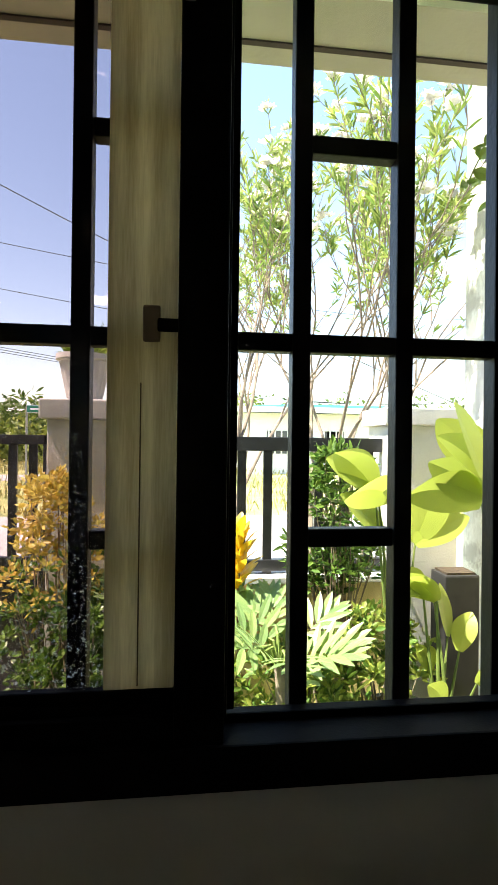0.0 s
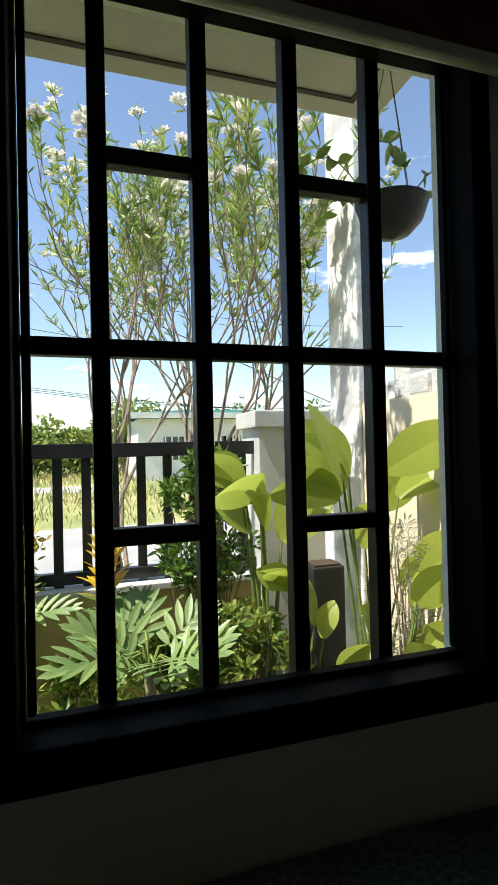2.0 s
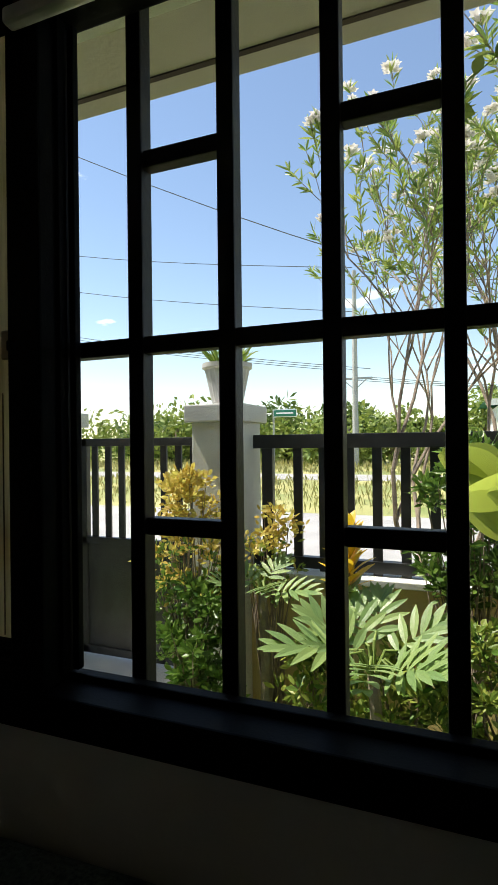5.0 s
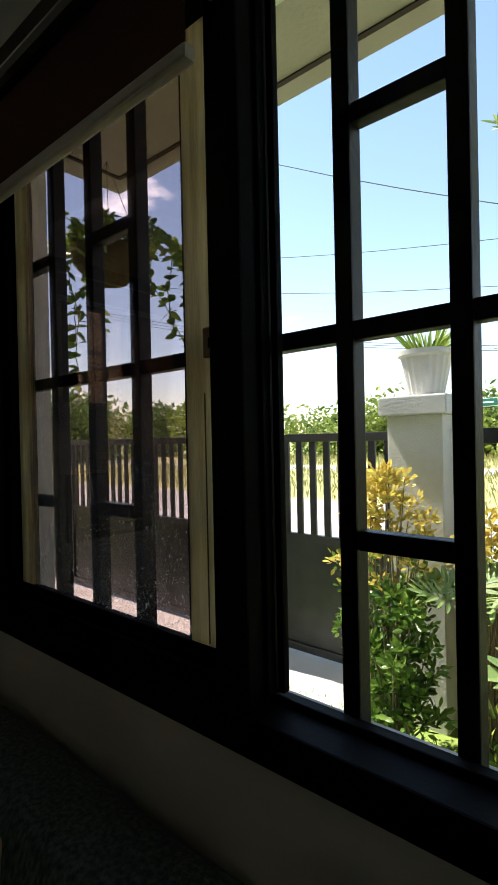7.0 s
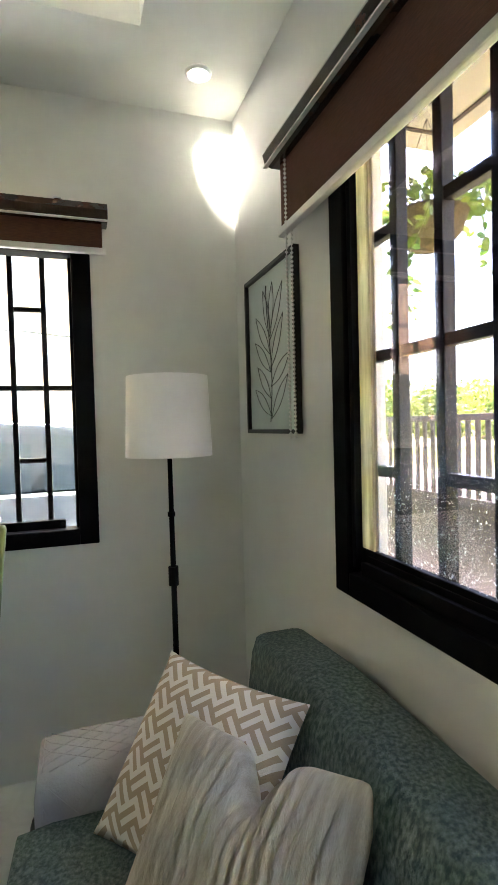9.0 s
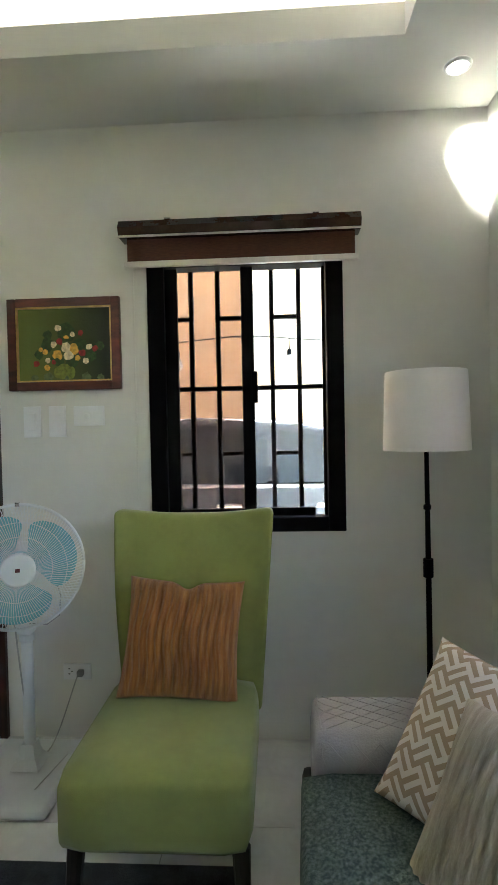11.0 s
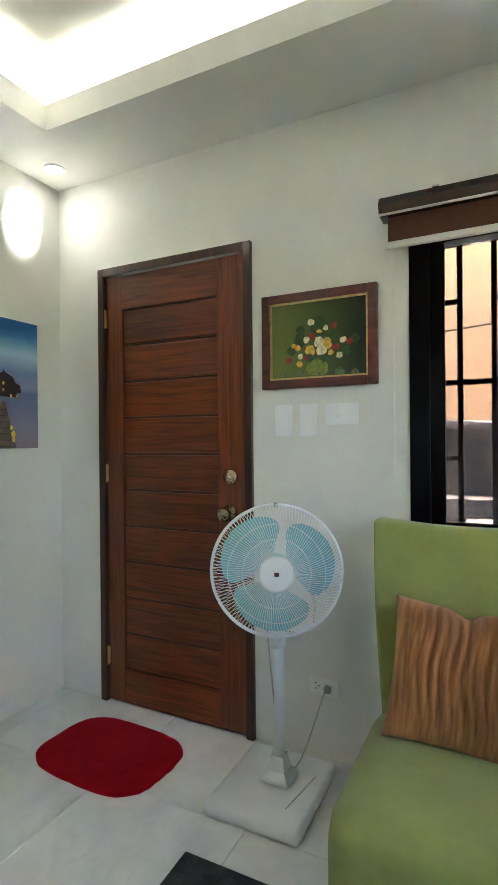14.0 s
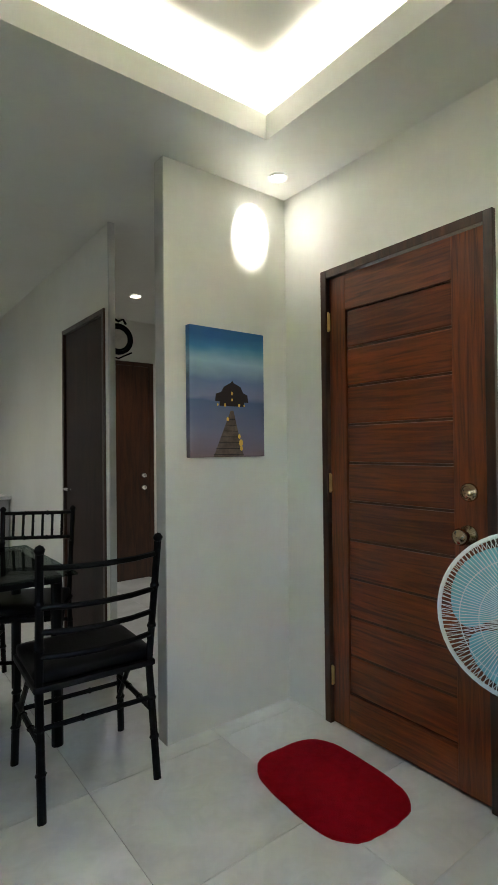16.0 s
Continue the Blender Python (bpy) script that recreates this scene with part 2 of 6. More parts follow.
def wall_boxes(axis, a0, a1, t0, t1, z0, z1, holes):
    """A wall along x or y between a0 and a1, thickness t0..t1, with rectangular holes (h0, h1, zlo, zhi)."""
    bm = bmesh.new()

    def put(u0, u1, q0, q1):
        if u1 - u0 < 1e-4 or q1 - q0 < 1e-4:
            return
        if axis == "x":
            bm_box(bm, u0, u1, t0, t1, q0, q1)
        else:
            bm_box(bm, t0, t1, u0, u1, q0, q1)
    cur = a0
    for h0, h1, lo, hi in sorted(holes):
        put(cur, h0, z0, z1)
        put(h0, h1, z0, lo)
        put(h0, h1, hi, z1)
        cur = h1
    put(cur, a1, z0, z1)
    return bm


# ---- the room ----
CEIL_Z, COVE_Z = 2.55, 2.80
WA = (0.845, 2.464, 0.866, 2.06)        # window in the garden wall: x0, x1, z0, z1
WB = (-1.38, -0.58, 0.87, 2.02)        # window in the side wall: y0, y1, z0, z1
DOOR = (-2.85, -2.02, 0.0, 2.1)
RX = 4.2                                # far end of the living room

thing("wall_garden", "off-white painted wall with a wide window opening", "wall",
      wall_boxes("x", -0.15, RX, 0.0, 0.15, -0.1, 3.0, [WA]), PAINT, kind="structure")
thing("wall_side", "off-white painted wall with a door and a window opening", "wall",
      wall_boxes("y", -3.2, 0.0, -0.15, 0.0, -0.1, 3.0, [WB, DOOR]), PAINT, kind="structure")
thing("wall_partition", "off-white painted end wall with a spotlit canvas picture", "wall",
      wall_boxes("x", 0.0, 0.70, -3.20, -3.12, 0.0, 3.0, []), PAINT, kind="structure")
thing("wall_far", "plain painted wall closing the room", "wall", wall_boxes("y", -6.6, 0.0, RX, RX + 0.12, -0.1, 3.0, []), PAINT, kind="structure")
thing("wall_dining", "plain painted wall of the dining area", "wall",
      wall_boxes("x", -1.4, RX, -6.72, -6.6, -0.1, 3.0, []), PAINT, kind="structure")
thing("wall_hall", "painted wall with a dark inner door", "wall",
      wall_boxes("y", -6.6, -3.90, 0.60, 0.63, 0.0, 3.0, [(-4.68, -3.95, 0.0, 2.08)]), PAINT, kind="structure")
thing("wall_hall_end", "painted wall at the end of the hall", "wall",
      wall_boxes("x", -1.4, 0.60, -5.98, -5.9, 0.0, 3.0, []), PAINT, kind="structure")
thing("wall_hall_side", "painted wall closing the hall", "wall",
      wall_boxes("y", -6.6, -3.2, -1.4, -1.3, -0.1, 3.0, []), PAINT, kind="structure")
thing("wall_hall_back", "painted wall between hall and outside", "wall",
      wall_boxes("x", -1.3, 0.0, -3.3, -3.2, -0.1, 3.0, []), PAINT, kind="structure")

# ceiling: dropped border with an open tray in which a light strip lies
TX0, TX1, TY0, TY1 = 0.41, 3.8, -2.765, -0.42
bm = bmesh.new()
LW = 0.02
bm_box(bm, 0, TX0 - LW, -3.12, 0, CEIL_Z, CEIL_Z + 0.02)
bm_box(bm, TX1 + LW, RX, -3.12, 0, CEIL_Z, CEIL_Z + 0.02)
bm_box(bm, TX0 - LW, TX1 + LW, -3.12, TY0 - LW, CEIL_Z, CEIL_Z + 0.02)
bm_box(bm, TX0 - LW, TX1 + LW, TY1 + LW, 0, CEIL_Z, CEIL_Z + 0.02)
bm_box(bm, -1.3, RX, -6.6, -3.12, CEIL_Z, CEIL_Z + 0.02)
for x0, x1, y0, y1 in ((TX0 - 0.02, TX0, TY0 - 0.02, TY1 + 0.02), (TX1, TX1 + 0.02, TY0 - 0.02, TY1 + 0.02),
                       (TX0, TX1, TY0 - 0.02, TY0), (TX0, TX1, TY1, TY1 + 0.02)):
    bm_box(bm, x0, x1, y0, y1, CEIL_Z, CEIL_Z + 0.105)
thing("ceiling", "white ceiling with a recessed cove-lit tray", "ceiling", bm, CEIL, kind="structure")
thing("ceiling_tray", "white raised ceiling inside the cove", "ceiling", box(-0.15, RX + 0.12, -6.72, 0.15, COVE_Z, COVE_Z + 0.12), CEIL, kind="structure")
LED = glow("led_strip", (1.0, 0.92, 0.80), 1.0)
strip = thing("cove_light", "warm white light strip hidden in the ceiling cove", "light strip", at=(0, 0, CEIL_Z))
for x0, x1, y0, y1 in ((TX0 - 0.09, TX0 - 0.06, TY0 - 0.09, TY1 + 0.09), (TX1 + 0.06, TX1 + 0.09, TY0 - 0.09, TY1 + 0.09),
                       (TX0 - 0.05, TX1 + 0.05, TY0 - 0.09, TY0 - 0.06), (TX0 - 0.05, TX1 + 0.05, TY1 + 0.06, TY1 + 0.09)):
    part("strip", box(x0, x1, y0, y1, 0.021, 0.033), LED, strip)

# floor slab; its tiles come last in the file
floor = thing("floor", "polished white marble-look tiled floor with thin joints", "floor", box(-1.3, RX, -6.6, 0, -0.1, -0.006),
              mat("tile_grout", (0.42, 0.42, 0.40), 0.8), kind="structure")

# ---- garden window ----
win = thing("window_1", "wide black-framed sliding window with a dark steel grille", "window", kind="structure", at=(WA[0], 0, WA[2]))
win.matrix_world = Matrix.Identity(4)
x0, x1, z0, z1 = WA
fr = part("window_frame", box(x0, x0 + 0.07, -0.012, 0.075, z0, z1, 0.004), BLACK, win)
for b in (box(x0 + 0.07, x0 + 0.088, 0.0, 0.018, z0 + 0.075, z1 - 0.05, 0.003), box(x1 - 0.04, x1, -0.012, 0.075, z0, z1, 0.004),
          box(x0 + 0.07, x1 - 0.04, -0.012, 0.050, z0, z0 + 0.060, 0.004), box(x0 + 0.07, x1 - 0.04, -0.012, 0.075, z1 - 0.055, z1, 0.004)):
    part("frame_rail", b, BLACK, win)
part("track", box(x0 + 0.105, 1.62, 0.004, 0.016, z0 + 0.060, z0 + 0.094, 0.002), BLACK, win)
part("track", box(x0 + 0.105, 1.62, 0.022, 0.027, z0 + 0.060, z0 + 0.106, 0.002), BLACK, win)
part("sill_lip", box(x0 + 0.07, x1 - 0.04, 0.050, 0.072, z0, z0 + 0.070, 0.003), BLACK, win)
part("mullion", box(1.62, 1.686, -0.008, 0.07, z0 + 0.060, z1 - 0.055, 0.004), BLACK, win)
part("mullion_lip", box(1.686, 1.692, 0.03, 0.05, z0 + 0.075, z1 - 0.055, 0.002), BLACK, win)
sash = part("sash", box(x0 + 0.07, 1.62, 0.028, 0.045, z0 + 0.060, z0 + 0.120, 0.003), BLACK, win)
part("stile", box(1.525, 1.619, 0.030, 0.046, z0 + 0.120, z1 - 0.056, 0.002), TAN, sash, "tan wood-grained stile with a latch hole")
part("stile", box(x0 + 0.06, 0.968, 0.030, 0.046, z0 + 0.120, z1 - 0.056, 0.002), TAN, sash, "tan wood-grained stile")
part("stile_seam", box(1.5695, 1.5712, 0.0285, 0.0305, z0 + 0.125, 1.40), mat("seam_brown", (0.12, 0.08, 0.04), 0.7), sash)
g = part("glass", box(0.96, 1.53, 0.036, 0.040, z0 + 0.11, z1 - 0.05), GLASS_L, sash, "tinted glass with dried rain drops")
g.visible_shadow = False
part("latch_plate", box(1.572, 1.596, 0.024, 0.031, 1.455, 1.505, 0.004), mat("latch_steel", (0.26, 0.20, 0.14), 0.35, 0.8), sash, "small steel latch plate")
part("latch_hook", box(1.592, 1.624, 0.016, 0.024, 1.468, 1.486, 0.003), BLACK, sash)
screen = part("screen", box(1.692, 1.704, 0.052, 0.066, z0 + 0.075, z1 - 0.056, 0.002), BLACK, win)
part("screen_stile", box(2.410, 2.419, 0.05, 0.066, z0 + 0.075, z1 - 0.056, 0.002), BLACK, screen)
SCREEN = pane_mat("insect_mesh", (0.90, 0.91, 0.92), 0.0)
sm = part("mesh", box(1.704, 2.410, 0.057, 0.0585, z0 + 0.075, z1 - 0.058), SCREEN, screen, "fine grey insect mesh")
sm.visible_shadow = False
REVEAL = mat("reveal_cement", (0.45, 0.45, 0.42), 0.8, 0, 0.1, 10, 0.2, 80)
part("outer_sill", box(x0, x1, 0.078, 0.20, z0 - 0.05, z0 - 0.004, 0.004), REVEAL, win)
GB, BARW = 0.095, 0.0125
PITCH = 0.161
bars = [1.641 + PITCH * k for k in (-4, -3, -2, -1, 1, 2, 3, 4)]
grille = part("grille_rail", box(x0, x1, GB - BARW, GB + BARW, 1.472 - 0.014, 1.472 + 0.014, 0.003), BARBLACK, win)
for bx in bars:
    part("bar", box(bx - 0.014, bx + 0.014, GB - 0.016, GB + 0.016, z0 - 0.004, z1, 0.003), BARBLACK, win)
for k in (-5, -3, -1, 1, 3):
    a = 1.641 + PITCH * k
    for zz in (1.773, 1.178):
        part("rung", box(a + 0.014, a + PITCH - 0.014, GB - BARW, GB + BARW, zz - 0.014, zz + 0.014, 0.003), BARBLACK, win)

# ---- side window ----
win2 = thing("window_2", "black-framed two-leaf sliding window with a steel grille", "window", kind="structure")
y0, y1, z0, z1 = WB
for b in (box(-0.07, 0.012, y0, y0 + 0.07, z0, z1, 0.004), box(-0.07, 0.012, y1 - 0.07, y1, z0, z1, 0.004),
          box(-0.07, 0.012, y0 + 0.07, y1 - 0.07, z0, z0 + 0.06, 0.004), box(-0.07, 0.012, y0 + 0.07, y1 - 0.07, z1 - 0.06, z1, 0.004)):
    part("window_frame", b, BLACK, win2)
for a, b, px in ((y0 + 0.07, -0.945, -0.024), (-0.995, y1 - 0.07, -0.05)):
    s = part("sash", box(px - 0.011, px + 0.011, a, a + 0.05, z0 + 0.06, z1 - 0.06, 0.002), BLACK, win2)
    part("sash_stile", box(px - 0.011, px + 0.011, b - 0.05 if px > -0.03 else b - 0.012, b, z0 + 0.06, z1 - 0.06, 0.002), BLACK, s)
    part("sash_rail", box(px - 0.011, px + 0.011, a + 0.05, b - 0.05, z0 + 0.06, z0 + 0.092, 0.002), BLACK, s)
    p = part("pane", box(px - 0.002, px + 0.002, a + 0.03, b - 0.01, z0 + 0.08, z1 - 0.07), FROST if px > -0.03 else FROST_C, s, "brown tinted glass" if px > -0.03 else "clear glass")
    p.visible_shadow = False
part("latch", box(0.0, 0.014, -0.955, -0.93, 1.40, 1.53, 0.004), BLACK, win2)
part("grille_rail", box(-0.112, -0.092, y0, y1, 1.46, 1.48, 0.002), BARBLACK, win2)
for k in range(-3, 4):
    part("bar", box(-0.113, -0.091, -0.985 + 0.115 * k - 0.010, -0.985 + 0.115 * k + 0.010, z0, z1, 0.002), BARBLACK, win2)
for k in (-3, -1, 1):
    a = -0.985 + 0.115 * k
    for zz in (1.77, 1.19):
        part("rung", box(-0.111, -0.093, a + 0.01, a + 0.105, zz - 0.009, zz + 0.009, 0.002), BARBLACK, win2)

# ---- roller blinds ----
BROWNBOX = mat("brown_blind_cassette", (0.055, 0.028, 0.018), 0.22, 0, 0.25, 14, 0.03, 60, coat=0.5)
FABRIC = mat("brown_blind_fabric", (0.10, 0.035, 0.018), 0.75, 0, 0.18, 40, 0.25, 500, stretch=(1, 1, 6), transl=0.12)
RAILW = mat("white_rail", (0.72, 0.70, 0.66), 0.4, 0, 0.05, 12)


def roller_blind(a0, a1, wall, drop, label, chain_at=None, top=2.145):
    """A cassette blind on a wall: 'x' along the garden wall, 'y' along the side wall. Built along local x with the room towards -y."""
    m = Matrix.Identity(4) if wall == "x" else pose(0, 0, 0, 0, 0, 90)
    ob = thing("roller_blind", label, "blind", group="roller blinds", at=m)
    body = bmesh.new()
    prof = [(-0.002, top - 0.075), (-0.002, top), (-0.05, top), (-0.082, top - 0.012), (-0.098, top - 0.04), (-0.09, top - 0.068), (-0.07, top - 0.075)]
    va = [body.verts.new((a0, p[0], p[1])) for p in prof]
    vb = [body.verts.new((a1, p[0], p[1])) for p in prof]
    n = len(prof)
    for k in range(n):
        body.faces.new((va[k], va[(k + 1) % n], vb[(k + 1) % n], vb[k]))
    body.faces.new(va)
    body.faces.new(list(reversed(vb)))
    part("cassette", body, BROWNBOX, ob, "glossy brown cassette")
    part("trim_line", box(a0, a1, -0.0985, -0.086, top - 0.079, top - 0.074, 0.001), RAILW, ob)
    part("fabric", box(a0 + 0.025, a1 - 0.02, -0.052, -0.049, drop + 0.02, top - 0.06), FABRIC, ob, "dark brown blind fabric")
    part("bottom_rail", box(a0 + 0.012, a1 - 0.008, -0.062, -0.040, drop, drop + 0.024, 0.006), RAILW, ob, "white bottom rail")
    for f in (0.2, 0.82):
        xx = a0 + (a1 - a0) * f
        part("bracket", box(xx - 0.012, xx + 0.012, -0.06, -0.002, top, top + 0.006, 0.001), CHROME, ob)
    if chain_at:
        bead = mesh_of("bead", lathe([(0.0005, -0.0055), (0.0055, 0), (0.0005, 0.0055)], 6), mat("chain_bead", (0.75, 0.74, 0.70), 0.3), True)
        cx, zlo, ys = chain_at
        for yy in ys:
            line = bmesh.new()
            bm_tube(line, [(cx, yy, top - 0.06), (cx, yy, zlo)], 0.0009, 5)
            cord = part("cord", line, RAILW, ob)
            k = 0
            while top - 0.08 - 0.0125 * k > zlo and k < 75:
                shared("bead", bead, cord, Matrix.Translation((cx, yy, top - 0.08 - 0.0125 * k)))
                k += 1
    return ob


roller_blind(0.60, 1.648, "x", 1.862, "dark brown roller blind, mostly raised, with white bottom rail", (0.668, 1.262, (-0.040, -0.056)))
roller_blind(1.658, 2.56, "x", 1.93, "dark brown roller blind raised above the garden window", top=2.15)
roller_blind(-1.47, -0.515, "y", 1.952, "dark brown roller blind raised above the side window", (-1.435, 1.0, (-0.012,)), top=2.14)

# ---- front door ----
WOOD_V = wood_mat("varnished_wood_upright", (0.075, 0.016, 0.004), (0.215, 0.048, 0.008), (26, 26, 1.4), rough=0.38, coat=0.15, rand=0.1)
WOOD_H = wood_mat("varnished_wood_plank", (0.070, 0.015, 0.004), (0.225, 0.050, 0.008), (24, 1.3, 24), rough=0.38, coat=0.15, rand=0.22)
WOOD_F = wood_mat("dark_wood_frame", (0.022, 0.007, 0.003), (0.07, 0.022, 0.008), (12, 12, 1.2))
d = thing("door_1", "closed brown varnished panelled wooden front door", "door", kind="structure")
for b in (box(-0.15, 0.02, -2.85, -2.815, 0, 2.1, 0.003), box(-0.15, 0.02, -2.055, -2.02, 0, 2.1, 0.003), box(-0.15, 0.02, -2.815, -2.055, 2.062, 2.1, 0.003)):
    part("door_frame", b, WOOD_F, d, "dark wood frame")
leaf = part("leaf", box(-0.045, -0.014, -2.812, -2.058, 0.006, 2.058), WOOD_F, d)
part("stile", box(-0.02, 0.0, -2.812, -2.716, 0.006, 2.058, 0.003), WOOD_V, d)
part("stile", box(-0.02, 0.0, -2.192, -2.058, 0.006, 2.058, 0.003), WOOD_V, d)
part("rail", box(-0.02, -0.001, -2.716, -2.192, 1.895, 2.058, 0.003), WOOD_H, d)
part("rail", box(-0.02, -0.001, -2.716, -2.192, 0.006, 0.165, 0.003), WOOD_H, d)
for k in range(10):
    zz = 0.165 + 0.173 * k
    part("plank", box(-0.02, -0.008, -2.715, -2.193, zz + 0.005, zz + 0.168, 0.007), WOOD_H, d)
for zz in (1.86, 1.11, 0.22):
    part("hinge", bm_tube(box(0.0, 0.004, -2.828, -2.806, zz - 0.04, zz + 0.04, 0.001), [(0.006, -2.815, zz - 0.045), (0.006, -2.815, zz + 0.045)], 0.006), BRASS, d, "brass hinge")
KNOB = mat("antique_brass", (0.35, 0.28, 0.18), 0.2, 1.0, 0.2, 30)
turn_x = pose(0, 0, 0, 0, 90, 0)
lock = part("deadbolt", lathe([(0.034, 0), (0.034, 0.006), (0.028, 0.012), (0.022, 0.014), (0.02, 0.026), (0.001, 0.028)], 24, Matrix.Translation((0, -2.13, 1.106)) @ turn_x), KNOB, d, "round metal deadbolt", True)
knob = part("door_handle", lathe([(0.036, 0), (0.036, 0.006), (0.014, 0.012), (0.013, 0.035), (0.026, 0.045), (0.031, 0.06), (0.024, 0.075), (0.001, 0.08)], 24, Matrix.Translation((0, -2.135, 0.95)) @ turn_x), KNOB, d, "round metal knob", True)

# ---- outside: ground, road, fence, posts ----
GZ = -0.10
GRASSY = mat("garden_lawn", (0.10, 0.16, 0.03), 0.9, 0, 0, 3, 0.6, 90, second=(0.22, 0.30, 0.06))
FIELD = mat("dry_field", (0.20, 0.24, 0.07), 0.9, 0, 0, 0.35, 0.5, 4, second=(0.42, 0.38, 0.15))
ROADM = mat("concrete_road", (0.36, 0.35, 0.33), 0.85, 0, 0.1, 1.2, 0.2, 30)
PATHM = mat("concrete_path", (0.55, 0.54, 0.51), 0.85, 0, 0.1, 4, 0.2, 60)
thing("ground", "dry grassy open ground stretching to the tree line", "ground", box(-700, 700, -500, 900, GZ - 1.05, GZ - 0.05), FIELD, kind="structure")
thing("road", "pale concrete road beyond the fence", "road", box(-200, 200, 5.2, 9.6, GZ - 0.06, GZ - 0.02), ROADM, kind="structure")
thing("road_verge", "second stretch of pale road across the field", "road", box(-200, 3, 19.0, 22.5, GZ - 0.06, GZ - 0.035), ROADM, kind="structure")
thing("garden_bed", "strip of grass and soil in the front garden", "ground", box(-6, 3.35, 0.15, 1.98, GZ - 0.3, GZ), GRASSY, kind="structure")
thing("garden_path", "white concrete kerb strip along the gate", "pavement", box(-6, 0.96, 1.72, 2.3, GZ - 0.25, GZ + 0.025, 0.008), PATHM, kind="structure")

POSTM = mat("grey_white_post_paint", (0.56, 0.56, 0.54), 0.75, 0, 0.12, 4, 0.25, 70)
FENCEM = mat("dark_fence_paint", (0.022, 0.022, 0.024), 0.4, 0, 0.4, 9, 0.15, 60)
TANWALL = mat("tan_wall_paint", (0.70, 0.54, 0.28), 0.8, 0, 0.08, 3, 0.25, 60)
PEACH = mat("peach_wall_paint", (0.82, 0.52, 0.28), 0.85, 0, 0.06, 2, 0.25, 50)
CREAMWALL = mat("cream_wall_paint", (0.80, 0.68, 0.50), 0.85, 0, 0.06, 2, 0.25, 50)
CAPW = mat("white_coping", (0.72, 0.72, 0.70), 0.7, 0, 0.08, 6, 0.2, 60)


def gate_post(xa, xb, ya, yb, label):
    ob = thing("gate_post", label, "post", group="gate posts", at=(0, 0, GZ - 0.02))
    w = 0.032
    part("shaft", box(xa, xb, ya, yb, 0, 1.545, 0.006), POSTM, ob)
    part("cap", box(xa - w, xb + w, ya - w, yb + w, 1.545, 1.64, 0.008), POSTM, ob)
    return ob


gate_post(0.968, 1.25, 1.885, 2.20, "grey-white rendered gate post with a wide cap")
gate_post(-0.30, -0.03, 1.90, 2.22, "grey-white rendered gate post beside the driveway gate")
gate_post(2.70, 3.09, 1.985, 2.30, "grey-white rendered corner post of the garden fence")


def metal_gate(xa, xb, label, gap=0.105, solid=0.765):
    """A swing gate: sheet metal below, upright slats above."""
    ob = thing("metal_gate", label, "gate", group="metal gates", at=(0, 2.18, GZ))
    y = 0.02
    zt = 1.45
    part("sheet", box(xa, xb, -0.006, 0.006, 0.06, solid + 0.02), FENCEM, ob, "black sheet-metal panel")
    for zz, hh in ((zt - 0.05, 0.05), (solid, 0.045), (0.05, 0.05)):
        part("rail", box(xa, xb, -y, y, zz, zz + hh, 0.003), FENCEM, ob)
    for xx in (xa, xb - 0.05):
        part("stile", box(xx, xx + 0.05, -y, y, 0.05, zt, 0.003), FENCEM, ob)
    n = max(2, round((xb - xa) / gap))
    for k in range(1, n):
        xx = xa + (xb - xa) * k / n
        part("slat", box(xx - 0.022, xx + 0.022, -0.008, 0.008, solid + 0.045, zt - 0.05, 0.002), FENCEM, ob)
    return ob


metal_gate(0.0, 0.93, "black metal garden gate with slats above sheet panel")
metal_gate(-2.6, -0.33, "wide black metal driveway gate, closed")
metal_gate(-4.8, -2.62, "wide black metal driveway gate leaf, closed")

lw = thing("garden_wall", "low tan garden wall with white coping", "wall", box(1.25, 2.70, 2.03, 2.17, GZ - 0.02, 0.585), TANWALL, kind="structure")
part("coping", box(1.25, 2.70, 2.0, 2.2, 0.585, 0.62, 0.005), CAPW, lw)
fence = thing("fence", "black metal fence of slats on the low wall", "fence", at=(0, 2.1, 0.62))
part("rail", box(1.25, 2.70, -0.025, 0.025, 0.66, 0.735, 0.003), FENCEM, fence)
part("rail", box(1.25, 2.70, -0.025, 0.025, 0.015, 0.075, 0.003), FENCEM, fence)
part("end_stile", box(1.30, 1.362, -0.02, 0.02, 0.0, 0.66, 0.002), FENCEM, fence)
for k in range(9):
    xx = 1.502 + 0.141 * k
    part("slat", box(xx - 0.024, xx + 0.024, -0.012, 0.012, 0.0, 0.66, 0.002), FENCEM, fence)

pw = thing("boundary_wall", "cream rendered boundary wall with rough unfinished top", "wall", box(3.35, 3.5, 0.15, 1.985, GZ - 0.2, 1.56), CREAMWALL, kind="structure")
ROUGH = mat("rough_concrete", (0.46, 0.45, 0.43), 0.95, 0, 0, 5, 1.0, 30, second=(0.62, 0.61, 0.58))
bm = bmesh.new()
rr = random.Random(5)
for k in range(12):
    yy = 0.18 + 0.149 * k
    bm_box(bm, 3.37 + rr.uniform(-0.02, 0.02), 3.49, yy, yy + 0.155, 1.55, 1.68 + rr.uniform(-0.03, 0.07), 0.02)
part("rough_top", bm, ROUGH, pw, "broken rough concrete top")

